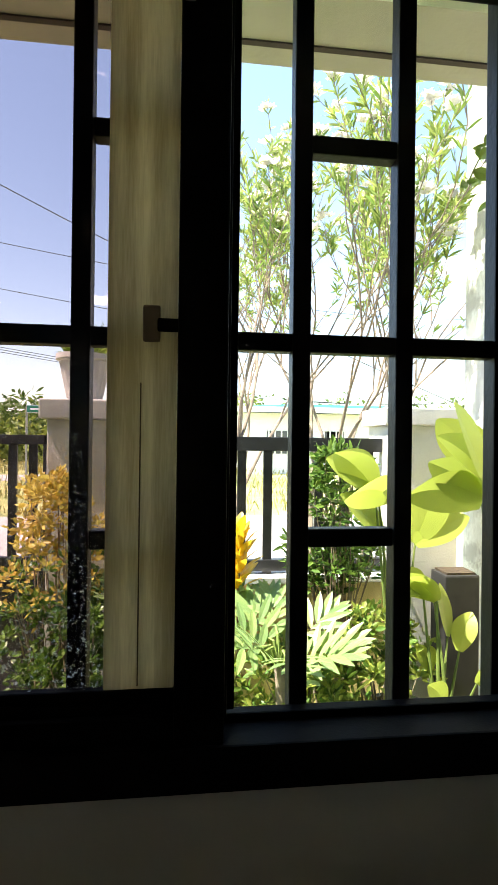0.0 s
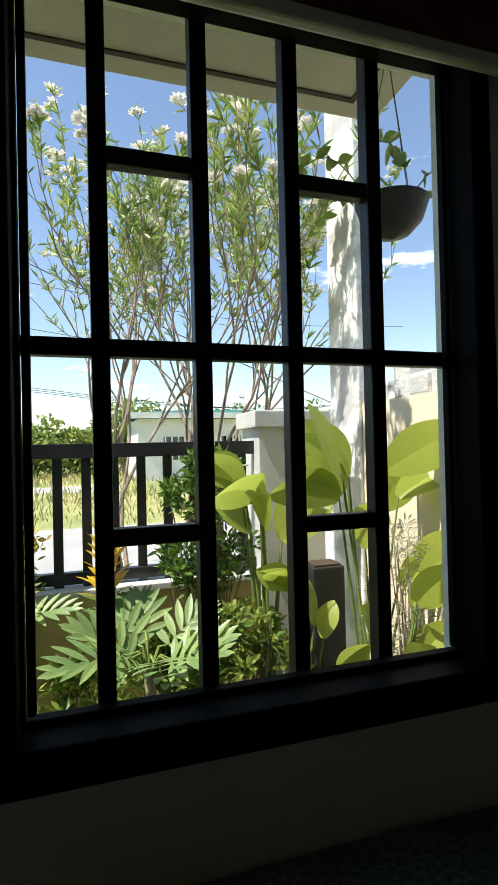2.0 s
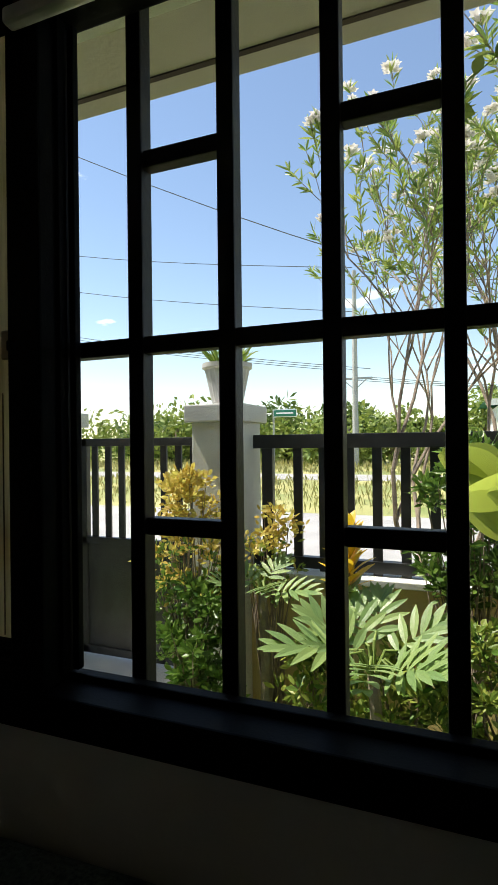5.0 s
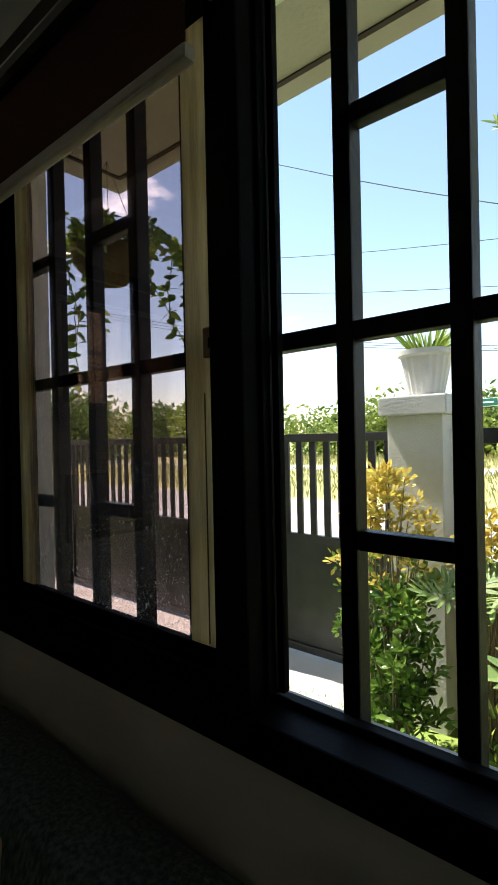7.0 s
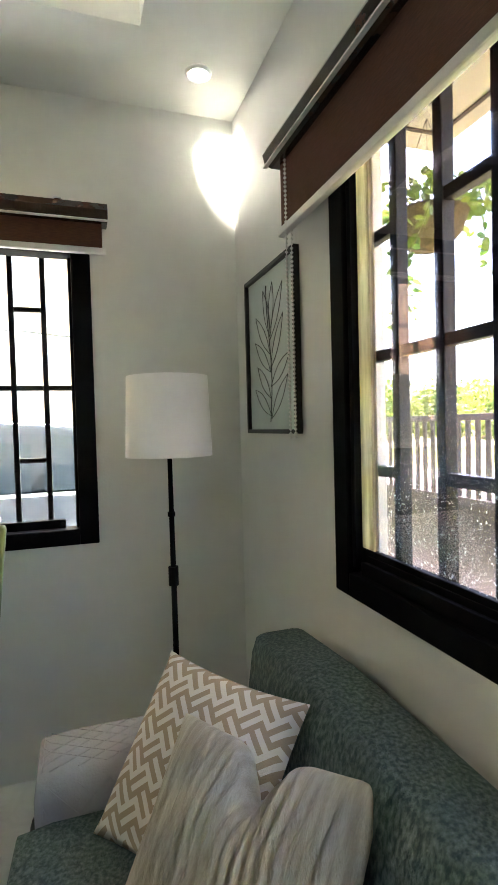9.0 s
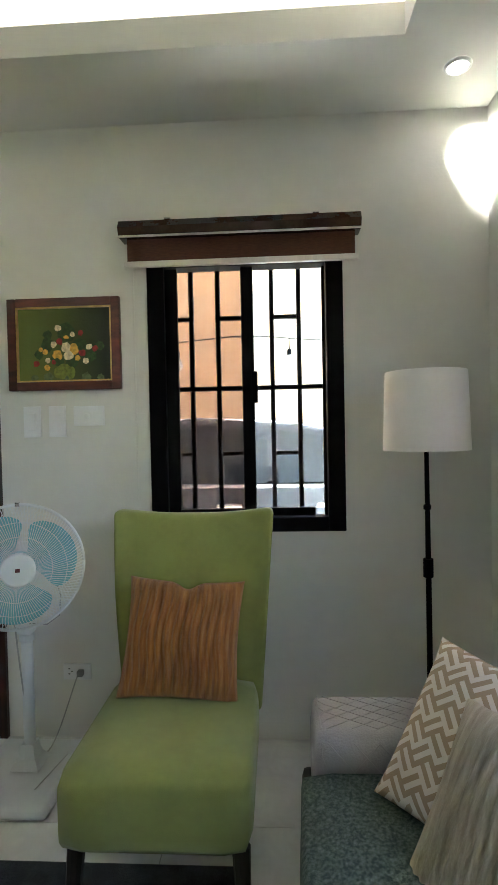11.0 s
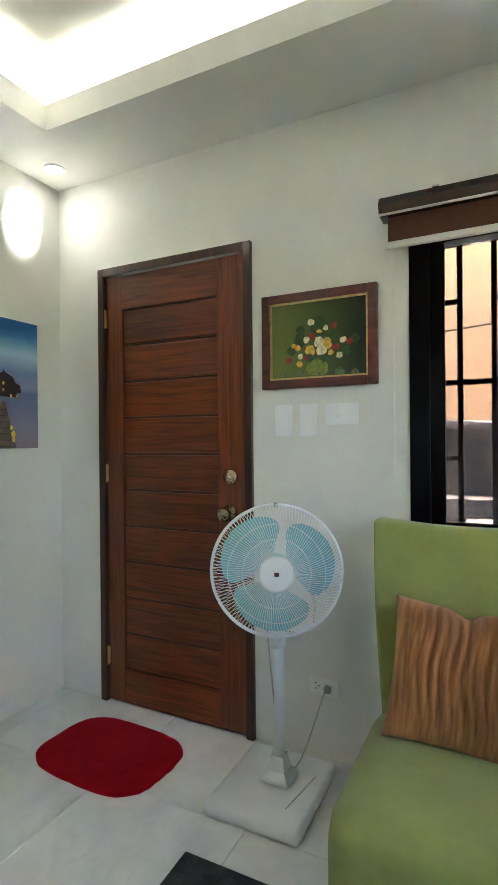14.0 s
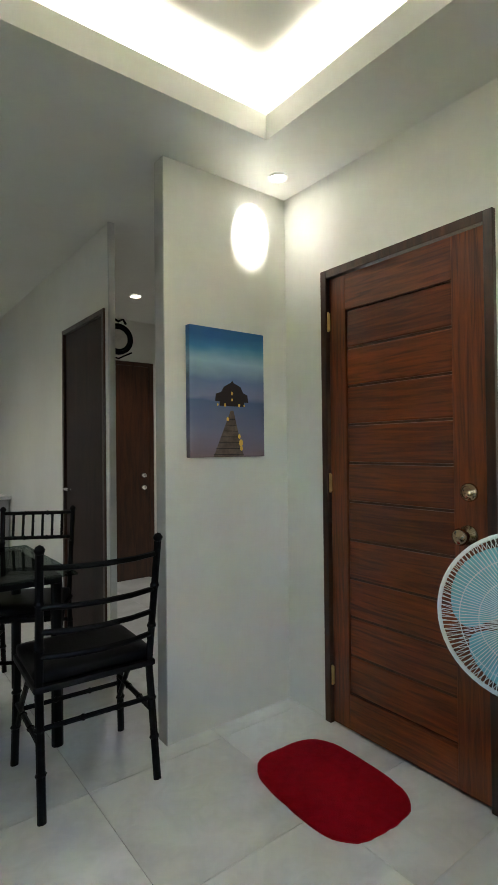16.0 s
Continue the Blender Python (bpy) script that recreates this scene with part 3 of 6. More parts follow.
# ---- window canopy ----
EAVE = mat("canopy_soffit_paint", (0.40, 0.37, 0.31), 0.8, 0, 0.06, 3, 0.15, 60)
cn = thing("window_canopy", "flat concrete canopy over the garden window", "canopy", box(0.19, 2.762, 0.15, 0.852, 2.448, 2.55, 0.004), EAVE, kind="structure")
DARKL = mat("groove_dark", (0.05, 0.035, 0.03), 0.9)
part("drip_groove", box(0.31, 2.645, 0.755, 0.773, 2.4425, 2.4490), DARKL, cn)
part("drip_groove", box(2.627, 2.645, 0.15, 0.755, 2.4425, 2.4485), DARKL, cn)
part("drip_groove", box(0.31, 0.328, 0.15, 0.755, 2.4425, 2.4485), DARKL, cn)
# ---- house shell round the room ----
ROOFM = mat("roof_slab", (0.4, 0.38, 0.36), 0.85)
thing("roof", "plain roof slab over the room", "roof", box(-1.6, RX + 0.3, -6.9, 0.16, 3.0, 3.15), ROOFM, kind="structure")

# ================= inside the room =================
# ---- soft things ----
def cushion_bm(w, h, fat, seed, n=26, ripple=0.0, dip=0.0, freq=26):
    """A stuffed square cushion in the local xy plane, with pointed corners, gathers and an optional chop in its top edge."""
    bm = bmesh.new()
    rnd = random.Random(seed)
    ph = [rnd.uniform(0, 6) for _ in range(4)]
    sides = []
    for s in (1, -1):
        grid = []
        for j in range(n + 1):
            row = []
            for i in range(n + 1):
                u, v = i / n * 2 - 1, j / n * 2 - 1
                pu = u * (1 - 0.07 * (1 - v * v) * u * u)
                pv = v * (1 - 0.07 * (1 - u * u) * v * v)
                z = fat * 0.5 * (max(0, 1 - abs(u) ** 2.4) * max(0, 1 - abs(v) ** 2.4)) ** 0.45
                if ripple:
                    z += ripple * math.sin(u * freq + 1.6 * math.sin(v * 5 + ph[0]) + ph[1]) * (1 - abs(u) ** 4) * (1 - abs(v) ** 6)
                z += 0.004 * math.sin(u * 9 + ph[2]) * math.sin(v * 8 + ph[3]) * (1 - u * u) * (1 - v * v)
                y = pv * h / 2
                if dip and v > -0.2:
                    k = math.exp(-((u - 0.02) / 0.17) ** 2) * ((v + 0.2) / 1.2) ** 2
                    y -= dip * k
                    z *= 1 - 0.4 * k
                if s < 0 and (i in (0, n) or j in (0, n)):
                    row.append(sides[0][j][i])
                else:
                    row.append(bm.verts.new((pu * w / 2, y, s * z)))
            grid.append(row)
        sides.append(grid)
        for j in range(n):
            for i in range(n):
                q = (grid[j][i], grid[j][i + 1], grid[j + 1][i + 1], grid[j + 1][i])
                bm.faces.new(q if s > 0 else tuple(reversed(q)))
    return bm


def frame_from(t, r, b):
    """The pose of a flat thing whose top left, top right and bottom left corners are given; z towards the viewer."""
    t, r, b = Vector(t), Vector(r), Vector(b)
    x = (r - t).normalized()
    y = (t - b)
    y = (y - x * y.dot(x)).normalized()
    z = x.cross(y)
    c = (r + b) / 2
    return Matrix(((x.x, y.x, z.x, c.x), (x.y, y.y, z.y, c.y), (x.z, y.z, z.z, c.z), (0, 0, 0, 1)))


def soft_box(x0, x1, y0, y1, z0, z1, r, puff=0.0):
    """A padded block with large rounded edges."""
    bm = box(x0, x1, y0, y1, z0, z1)
    bmesh.ops.subdivide_edges(bm, edges=bm.edges[:], cuts=6, use_grid_fill=True)
    c = Vector(((x0 + x1) / 2, (y0 + y1) / 2, (z0 + z1) / 2))
    hx, hy, hz = (x1 - x0) / 2, (y1 - y0) / 2, (z1 - z0) / 2
    for v in bm.verts:
        d = v.co - c
        q = Vector((max(abs(d.x) - (hx - r), 0), max(abs(d.y) - (hy - r), 0), max(abs(d.z) - (hz - r), 0)))
        if q.length > 1e-6:
            k = q.normalized() * r
            d = Vector((math.copysign(min(abs(d.x), hx - r) + (k.x if q.x else 0), d.x), math.copysign(min(abs(d.y), hy - r) + (k.y if q.y else 0), d.y), math.copysign(min(abs(d.z), hz - r) + (k.z if q.z else 0), d.z)))
        v.co = c + d
        if puff:
            v.co.z += puff * (1 - (d.x / hx) ** 2) * (1 - (d.y / hy) ** 2) * (1 if d.z > 0 else 0)
    return bm


# green slipper chair
GREEN = mat("green_velvet", (0.25, 0.28, 0.07), 0.8, 0, 0.10, 5, 0.15, 350, sheen=0.3)
DARKLEG = mat("dark_leg_wood", (0.02, 0.014, 0.010), 0.4, 0, 0.2, 10)
ch = thing("accent_chair", "lime green upholstered armless accent chair by the window", "chair", at=pose(0.595, -1.163, 0, 0, 0, 90))
# local: x along the chair's width, -y to the front
part("seat", soft_box(-0.262, 0.232, -0.325, 0.22, 0.245, 0.452, 0.045, 0.012), GREEN, ch, smooth=True)
bk = bmesh.new()
N = 16
front, rear = [], []
for j in range(N + 1):
    v = j / N
    fr_row, re_row = [], []
    for i in range(N + 1):
        u = i / N * 2 - 1
        half = 0.240 + 0.052 * v
        top = 0.985 + 0.022 * abs(u) ** 2.5
        z = 0.33 + (top - 0.33) * v
        wing = 0.045 * max(0, (abs(u) - 0.72) / 0.28) ** 2 * min(1, v * 1.6)
        y = 0.20 + 0.15 * v - wing - 0.02 * math.sin(v * math.pi)
        fr_row.append(bk.verts.new((u * half, y, z)))
        re_row.append(bk.verts.new((u * (half - 0.004), y + 0.085 - 0.03 * v + wing * 0.4, z)))
    front.append(fr_row)
    rear.append(re_row)
for g, flip in ((front, False), (rear, True)):
    for j in range(N):
        for i in range(N):
            q = (g[j][i], g[j][i + 1], g[j + 1][i + 1], g[j + 1][i])
            bk.faces.new(tuple(reversed(q)) if flip else q)
for i in range(N):
    bk.faces.new((front[N][i], front[N][i + 1], rear[N][i + 1], rear[N][i]))
    bk.faces.new((front[0][i], rear[0][i], rear[0][i + 1], front[0][i + 1]))
for j in range(N):
    bk.faces.new((front[j][0], front[j + 1][0], rear[j + 1][0], rear[j][0]))
    bk.faces.new((front[j][N], rear[j][N], rear[j + 1][N], front[j + 1][N]))
backrest = part("backrest", bk, GREEN, ch, smooth=True)
bev = backrest.modifiers.new("round", "BEVEL")
bev.width, bev.segments, bev.limit_method, bev.angle_limit = 0.018, 3, "ANGLE", radians(50)
for lx, ly, tx, ty in ((-0.22, -0.27, -0.01, -0.04), (0.20, -0.27, 0.01, -0.04), (-0.20, 0.22, 0, 0.06), (0.19, 0.22, 0, 0.06)):
    part("leg", tube([(lx, ly, 0.25), (lx + tx, ly + ty, 0.0)], [0.024, 0.014], 10), DARKLEG, ch, "dark tapered leg")

RUST = mat("rust_crinkle_fabric", (0.27, 0.090, 0.018), 0.55, 0, 0, 4, 0.6, 60, stretch=(22, 1.6, 4), second=(0.48, 0.20, 0.045), sheen=0.2)
thing("throw_pillow", "rust brown crinkled throw pillow on the green chair", "pillow",
      cushion_bm(0.385, 0.375, 0.14, 3, 72, 0.0085, 0.022, 44), RUST,
      at=frame_from((0.416, -1.358, 0.808), (0.419, -0.975, 0.788), (0.557, -1.37, 0.457)), smooth=True)

# sofa
TEAL = mat("teal_grey_woven_cover", (0.045, 0.082, 0.078), 0.9, 0, 0, 120, 0.9, 260, stretch=(1, 1, 0.45), second=(0.19, 0.25, 0.24), ramp=(0.38, 0.78))
SOFAIN = mat("dark_sofa_base", (0.03, 0.03, 0.03), 0.8)
sofa = thing("sofa", "long sofa with a teal-grey woven cover, by the window wall", "sofa", at=(0, 0, 0))
part("base", box(0.62, 2.75, -0.80, -0.06, 0.07, 0.30, 0.02), SOFAIN, sofa)
part("seat", soft_box(0.84, 2.75, -0.825, -0.18, 0.26, 0.445, 0.05, 0.012), TEAL, sofa, "teal-grey woven seat cover", True)
bb = soft_box(0.70, 2.76, -0.215, -0.035, 0.30, 0.742, 0.05)
for v in bb.verts:
    v.co.y -= 0.13 * (0.742 - v.co.z) * (1 if v.co.y < -0.14 else 0.0)
    v.co.z += 0.006 * math.sin(v.co.x * 7)
part("backrest", bb, TEAL, sofa, "teal-grey woven back cover", True)
QUILT = mat("grey_quilt", (0.40, 0.40, 0.43), 0.75, 0, 0.06, 8, 0.3, 200)
part("arm", soft_box(0.615, 0.835, -0.775, -0.20, 0.08, 0.515, 0.035), QUILT, sofa, "arm under a pale grey quilted cover", True)
qb = bmesh.new()
for k in range(9):
    yy = -0.74 + 0.065 * k
    for a, b in ((0, 1), (1, 0)):
        pts = []
        for s in range(9):
            f = s / 8
            yk = min(max(yy + (f - 0.5) * (0.26 if a else -0.26), -0.755), -0.21)
            pts.append((0.615 + 0.03 + 0.16 * f, yk, 0.5155))
        bm_tube(qb, pts, 0.0014, 5)
        pts = [(0.8365, p[1], 0.495 - 0.30 * i / 8) for i, p in enumerate(pts)]
        bm_tube(qb, pts, 0.0014, 5)
part("quilt_stitching", qb, QUILT, sofa, "diamond quilting seams")
for lx, ly in ((0.68, -0.74), (2.68, -0.74), (0.68, -0.12), (2.68, -0.12)):
    part("leg", tube([(lx, ly, 0.08), (lx, ly, 0.0)], [0.025, 0.018], 10), DARKLEG, sofa)

# Greek-key like cushion: woven pattern of angular bands
KEY = mat("key_pattern_fabric", (0.70, 0.66, 0.60), 0.7, 0, 0.05, 30, 0.3, 300)
nt = KEY.node_tree
tc = nt.nodes.new("ShaderNodeTexCoord")
mp = nt.nodes.new("ShaderNodeMapping")
mp.inputs["Rotation"].default_value = (0, 0, radians(45))
mp.inputs["Scale"].default_value = (23, 23, 23)
nt.links.new(tc.outputs["Object"], mp.inputs["Vector"])
sx = nt.nodes.new("ShaderNodeSeparateXYZ")
nt.links.new(mp.outputs["Vector"], sx.inputs[0])


def math_node(op, a, b=None):
    n = nt.nodes.new("ShaderNodeMath")
    n.operation = op
    for i, v in enumerate((a, b)):
        if v is None:
            continue
        if hasattr(v, "links"):
            nt.links.new(v, n.inputs[i])
        else:
            n.inputs[i].default_value = v
    return n.outputs[0]


chk = math_node("MODULO", math_node("ADD", math_node("FLOOR", sx.outputs["X"]), math_node("FLOOR", sx.outputs["Y"])), 2.0)
chk = math_node("ABSOLUTE", chk)
sa = math_node("GREATER_THAN", math_node("FRACT", math_node("MULTIPLY", sx.outputs["X"], 2.0)), 0.5)
sb = math_node("GREATER_THAN", math_node("FRACT", math_node("MULTIPLY", sx.outputs["Y"], 2.0)), 0.5)
pick = nt.nodes.new("ShaderNodeMix")
nt.links.new(chk, pick.inputs[0])
nt.links.new(sa, pick.inputs[2])
nt.links.new(sb, pick.inputs[3])
cmx = nt.nodes.new("ShaderNodeMixRGB")
cmx.inputs["Color1"].default_value = (0.72, 0.68, 0.63, 1)
cmx.inputs["Color2"].default_value = (0.40, 0.31, 0.22, 1)
nt.links.new(pick.outputs[0], cmx.inputs["Fac"])
nt.links.new(cmx.outputs["Color"], nt.nodes["Principled BSDF"].inputs["Base Color"])
thing("sofa_cushion", "white and taupe geometric-patterned cushion leaning on the sofa", "cushion",
      cushion_bm(0.37, 0.385, 0.14, 11, 24), KEY, group="sofa cushions",
      at=frame_from((0.805, -0.478, 0.762), (1.083, -0.243, 0.724), (0.98, -0.62, 0.458)), smooth=True)
CREAM = mat("cream_crinkle_fabric", (0.60, 0.51, 0.38), 0.6, 0, 0, 4, 0.9, 50, stretch=(26, 2.2, 4), second=(0.84, 0.77, 0.64), sheen=0.3)
thing("sofa_cushion", "cream pleated cushion with a chopped top edge on the sofa", "cushion",
      cushion_bm(0.435, 0.37, 0.16, 14, 110, 0.0085, 0.11, 62), CREAM, group="sofa cushions",
      at=frame_from((0.985, -0.472, 0.695), (1.329, -0.207, 0.695), (1.155, -0.61, 0.415)), smooth=True)

# floor lamp
SHADE = mat("white_lamp_shade", (0.90, 0.89, 0.87), 0.6, 0, 0.02, 10, 0.1, 400, transl=0.12)
lamp = thing("floor_lamp", "black floor lamp with a white drum shade in the corner", "lamp", at=(0.42, -0.372, 0))
part("base", lathe([(0.001, 0.022), (0.12, 0.018), (0.125, 0.0), (0.001, 0.0)], 32), BLACK, lamp, smooth=False)
part("pole", tube([(0.018, 0, 0.02), (0.010, 0, 0.8), (0, 0, 1.30)], [0.010, 0.009, 0.007], 10), BLACK, lamp)
part("switch", tube([(0.008, 0, 0.80), (0.008, 0, 0.86)], 0.016, 10), BLACK, lamp)
part("collar", tube([(0.004, 0, 1.02), (0.004, 0, 1.035)], 0.012, 10), BLACK, lamp)
sh = lathe([(0.137, 1.213), (0.132, 1.213), (0.123, 1.466), (0.128, 1.466), (0.137, 1.213)], 48)
part("shade", sh, SHADE, lamp, "white drum lamp shade", True)
for a in (0.3, 2.4, 4.5):
    part("shade_arm", tube([(0, 0, 1.25), (0.128 * math.cos(a), 0.128 * math.sin(a), 1.235)], 0.002, 5), BLACK, lamp)

# pictures
FRAMEBLK = mat("black_picture_frame", (0.015, 0.014, 0.013), 0.35, 0, 0.2, 20)
PAPER = mat("pale_green_paper", (0.56, 0.62, 0.57), 0.7, 0, 0.03, 6, 0.05, 200)
INK = mat("grey_ink", (0.12, 0.13, 0.12), 0.8)
art = thing("picture_frame", "black-framed botanical line drawing hung on the wall", "picture", at=(0, 0, 0))
ax0, ax1, az0, az1 = 0.168, 0.636, 1.275, 1.842
for b in (box(ax0, ax0 + 0.014, -0.024, -0.002, az0, az1, 0.002), box(ax1 - 0.014, ax1, -0.024, -0.002, az0, az1, 0.002),
          box(ax0 + 0.014, ax1 - 0.014, -0.024, -0.002, az0, az0 + 0.014, 0.002), box(ax0 + 0.014, ax1 - 0.014, -0.024, -0.002, az1 - 0.014, az1, 0.002)):
    part("frame", b, FRAMEBLK, art)
part("sheet", box(ax0 + 0.012, ax1 - 0.012, -0.010, -0.003, az0 + 0.012, az1 - 0.012), PAPER, art, "pale green paper")
cxp = 0.40
stem = [(cxp - 0.01 + 0.02 * math.sin(k * 0.5), -0.0115, az0 + 0.04 + 0.047 * k) for k in range(11)]
part("drawn_stem", tube(stem, 0.0016, 4), INK, art)
for k, (dx, zb, ln) in enumerate(((-0.16, 0.06, 0.10), (0.15, 0.05, 0.14), (-0.13, 0.12, 0.12), (0.17, 0.16, 0.10), (-0.15, 0.21, 0.12), (0.12, 0.22, 0.17), (-0.14, 0.27, 0.15), (0.12, 0.32, 0.17), (-0.06, 0.33, 0.17), (0.03, 0.35, 0.16))):
    for side in (1, -1):
        pts = []
        for s in range(9):
            f = s / 8
            bulge = side * 0.022 * math.sin(f * math.pi)
            nx, nz = -ln, dx
            q = math.hypot(nx, nz)
            pts.append((cxp + dx * f + bulge * nx / q, -0.0115, az0 + zb + ln * f + bulge * nz / q))
        part("drawn_leaf", tube(pts, 0.0011, 4), INK, art)


def picture_nodes(m):
    m.use_nodes = True
    return m.node_tree, m.node_tree.nodes["Principled BSDF"]


# flower painting on the side wall
MAHOG = wood_mat("mahogany_frame", (0.045, 0.010, 0.008), (0.13, 0.028, 0.018), (10, 2, 10))
GILT = mat("gilt_edge", (0.55, 0.36, 0.14), 0.35, 0.8, 0.15, 40)
OILBG = mat("painted_green_ground", (0.008, 0.022, 0.008), 0.45, 0, 0, 3, 0.2, 120, second=(0.13, 0.17, 0.03), ramp=(0.35, 0.7))
nt = OILBG.node_tree
tc = nt.nodes.new("ShaderNodeTexCoord")
sp = nt.nodes.new("ShaderNodeSeparateXYZ")
nt.links.new(tc.outputs["Object"], sp.inputs[0])
mr = nt.nodes.new("ShaderNodeMapRange")
mr.inputs["From Min"].default_value, mr.inputs["From Max"].default_value = -1.56, -1.94
nt.links.new(sp.outputs["Y"], mr.inputs["Value"])
gmx = nt.nodes.new("ShaderNodeMixRGB")
gmx.inputs["Color1"].default_value, gmx.inputs["Color2"].default_value = (0.006, 0.016, 0.006, 1), (0.15, 0.19, 0.035, 1)
nt.links.new(mr.outputs["Result"], gmx.inputs["Fac"])
nt.links.new(gmx.outputs["Color"], nt.nodes["Principled BSDF"].inputs["Base Color"])
pt = thing("flower_painting", "framed oil painting of roses in a green vase", "painting", at=(0, 0, 0))
py0, py1, pz0, pz1 = -1.965, -1.492, 1.470, 1.850
w = 0.036
for b in (box(0.002, 0.03, py0, py0 + w, pz0, pz1, 0.005), box(0.002, 0.03, py1 - w, py1, pz0, pz1, 0.005),
          box(0.002, 0.03, py0 + w, py1 - w, pz0, pz0 + w, 0.005), box(0.002, 0.03, py0 + w, py1 - w, pz1 - w, pz1, 0.005)):
    part("frame", b, MAHOG, pt)
q = w
for b in (box(0.012, 0.026, py0 + q, py0 + q + 0.006, pz0 + q, pz1 - q), box(0.012, 0.026, py1 - q - 0.006, py1 - q, pz0 + q, pz1 - q),
          box(0.012, 0.026, py0 + q + 0.006, py1 - q - 0.006, pz0 + q, pz0 + q + 0.006), box(0.012, 0.026, py0 + q + 0.006, py1 - q - 0.006, pz1 - q - 0.006, pz1 - q)):
    part("gilt_liner", b, GILT, pt)
part("canvas", box(0.004, 0.014, py0 + q, py1 - q, pz0 + q, pz1 - q), OILBG, pt, "dark green painted canvas")


def blob(bm, y, z, r, seed, x=0.0145, squash=0.25, seg=14):
    rnd = random.Random(seed)
    ring = []
    c = bm.verts.new((x + r * squash * 0.3, y, z))
    for k in range(seg):
        a = math.tau * k / seg
        rr2 = r * (0.82 + 0.3 * rnd.random())
        ring.append(bm.verts.new((x, y + rr2 * math.cos(a), z + rr2 * math.sin(a))))
    for k in range(seg):
        bm.faces.new((c, ring[k], ring[(k + 1) % seg]))


PCOL = {"cream": (0.72, 0.62, 0.40), "yellow": (0.66, 0.38, 0.06), "red": (0.30, 0.02, 0.02), "leaf": (0.03, 0.07, 0.015), "vase": (0.16, 0.20, 0.03), "vaselit": (0.42, 0.46, 0.14), "table": (0.09, 0.13, 0.05), "pale": (0.16, 0.20, 0.04)}
PMAT = {k: mat("oil_" + k, v, 0.5, 0, 0.3, 60, 0.4, 150) for k, v in PCOL.items()}
lay = 0
for key, spots in (("table", [(-1.80, 1.525, 0.02), (-1.72, 1.528, 0.022), (-1.64, 1.524, 0.02), (-1.86, 1.522, 0.016), (-1.58, 1.52, 0.015)]),
                   ("leaf", [(-1.80, 1.66, 0.03), (-1.72, 1.71, 0.04), (-1.66, 1.65, 0.035), (-1.76, 1.60, 0.03), (-1.70, 1.59, 0.03), (-1.62, 1.61, 0.025), (-1.80, 1.70, 0.02), (-1.84, 1.62, 0.02), (-1.58, 1.65, 0.02)]),
                   ("vase", [(-1.745, 1.545, 0.030), (-1.715, 1.545, 0.030), (-1.73, 1.55, 0.032)]), ("vaselit", [(-1.735, 1.555, 0.014)]),
                   ("red", [(-1.75, 1.672, 0.014), (-1.66, 1.705, 0.012), (-1.655, 1.625, 0.016), (-1.60, 1.64, 0.013), (-1.85, 1.582, 0.013), (-1.775, 1.588, 0.011)]),
                   ("yellow", [(-1.76, 1.615, 0.022), (-1.69, 1.64, 0.023), (-1.72, 1.695, 0.014), (-1.81, 1.63, 0.013), (-1.675, 1.602, 0.012), (-1.805, 1.565, 0.013), (-1.83, 1.64, 0.010)]),
                   ("cream", [(-1.722, 1.648, 0.022), (-1.712, 1.615, 0.022), (-1.775, 1.660, 0.014), (-1.755, 1.728, 0.014), (-1.695, 1.70, 0.011), (-1.625, 1.648, 0.013), (-1.64, 1.59, 0.013), (-1.80, 1.595, 0.011)])):
    lay += 1
    for n, (yy, zz, r) in enumerate(spots):
        bm = bmesh.new()
        blob(bm, yy, zz, r, n + lay * 20, 0.0142 + 0.0003 * lay)
        part("painted_" + ("flower" if key in ("red", "yellow", "cream") else "patch"), bm, PMAT[key], pt)

# canvas print of a pier at dusk
cv = thing("canvas_print", "stretched canvas print of a pier at dusk", "picture", at=(0, 0, 0))
SEA = bpy.data.materials.new("dusk_sky_print")
nt, bs = picture_nodes(SEA)
bs.inputs["Roughness"].default_value = 0.6
tc = nt.nodes.new("ShaderNodeTexCoord")
sp = nt.nodes.new("ShaderNodeSeparateXYZ")
nt.links.new(tc.outputs["Object"], sp.inputs[0])
mr = nt.nodes.new("ShaderNodeMapRange")
mr.inputs["From Min"].default_value, mr.inputs["From Max"].default_value = 1.235, 1.825
nt.links.new(sp.outputs["Z"], mr.inputs["Value"])
nz = nt.nodes.new("ShaderNodeTexNoise")
nz.inputs["Scale"].default_value = 5.0
mpz = nt.nodes.new("ShaderNodeMapping")
mpz.inputs["Scale"].default_value = (1, 1, 2.5)
nt.links.new(tc.outputs["Object"], mpz.inputs["Vector"])
nt.links.new(mpz.outputs["Vector"], nz.inputs["Vector"])
ad = nt.nodes.new("ShaderNodeMath")
ad.operation = "MULTIPLY_ADD"
ad.inputs[1].default_value = 0.12
nt.links.new(nz.outputs["Fac"], ad.inputs[0])
nt.links.new(mr.outputs["Result"], ad.inputs[2])
rp = nt.nodes.new("ShaderNodeValToRGB")
cr = rp.color_ramp
cr.elements[0].position, cr.elements[0].color = 0.06, (0.24, 0.17, 0.20, 1)
cr.elements[1].position, cr.elements[1].color = 1.0, (0.02, 0.13, 0.38, 1)
for pos, col in ((0.25, (0.20, 0.20, 0.30)), (0.49, (0.10, 0.15, 0.30)), (0.53, (0.22, 0.25, 0.42)), (0.66, (0.16, 0.24, 0.46)), (0.80, (0.36, 0.56, 0.70)), (0.92, (0.05, 0.24, 0.50))):
    e = cr.elements.new(pos)
    e.color = (*col, 1)
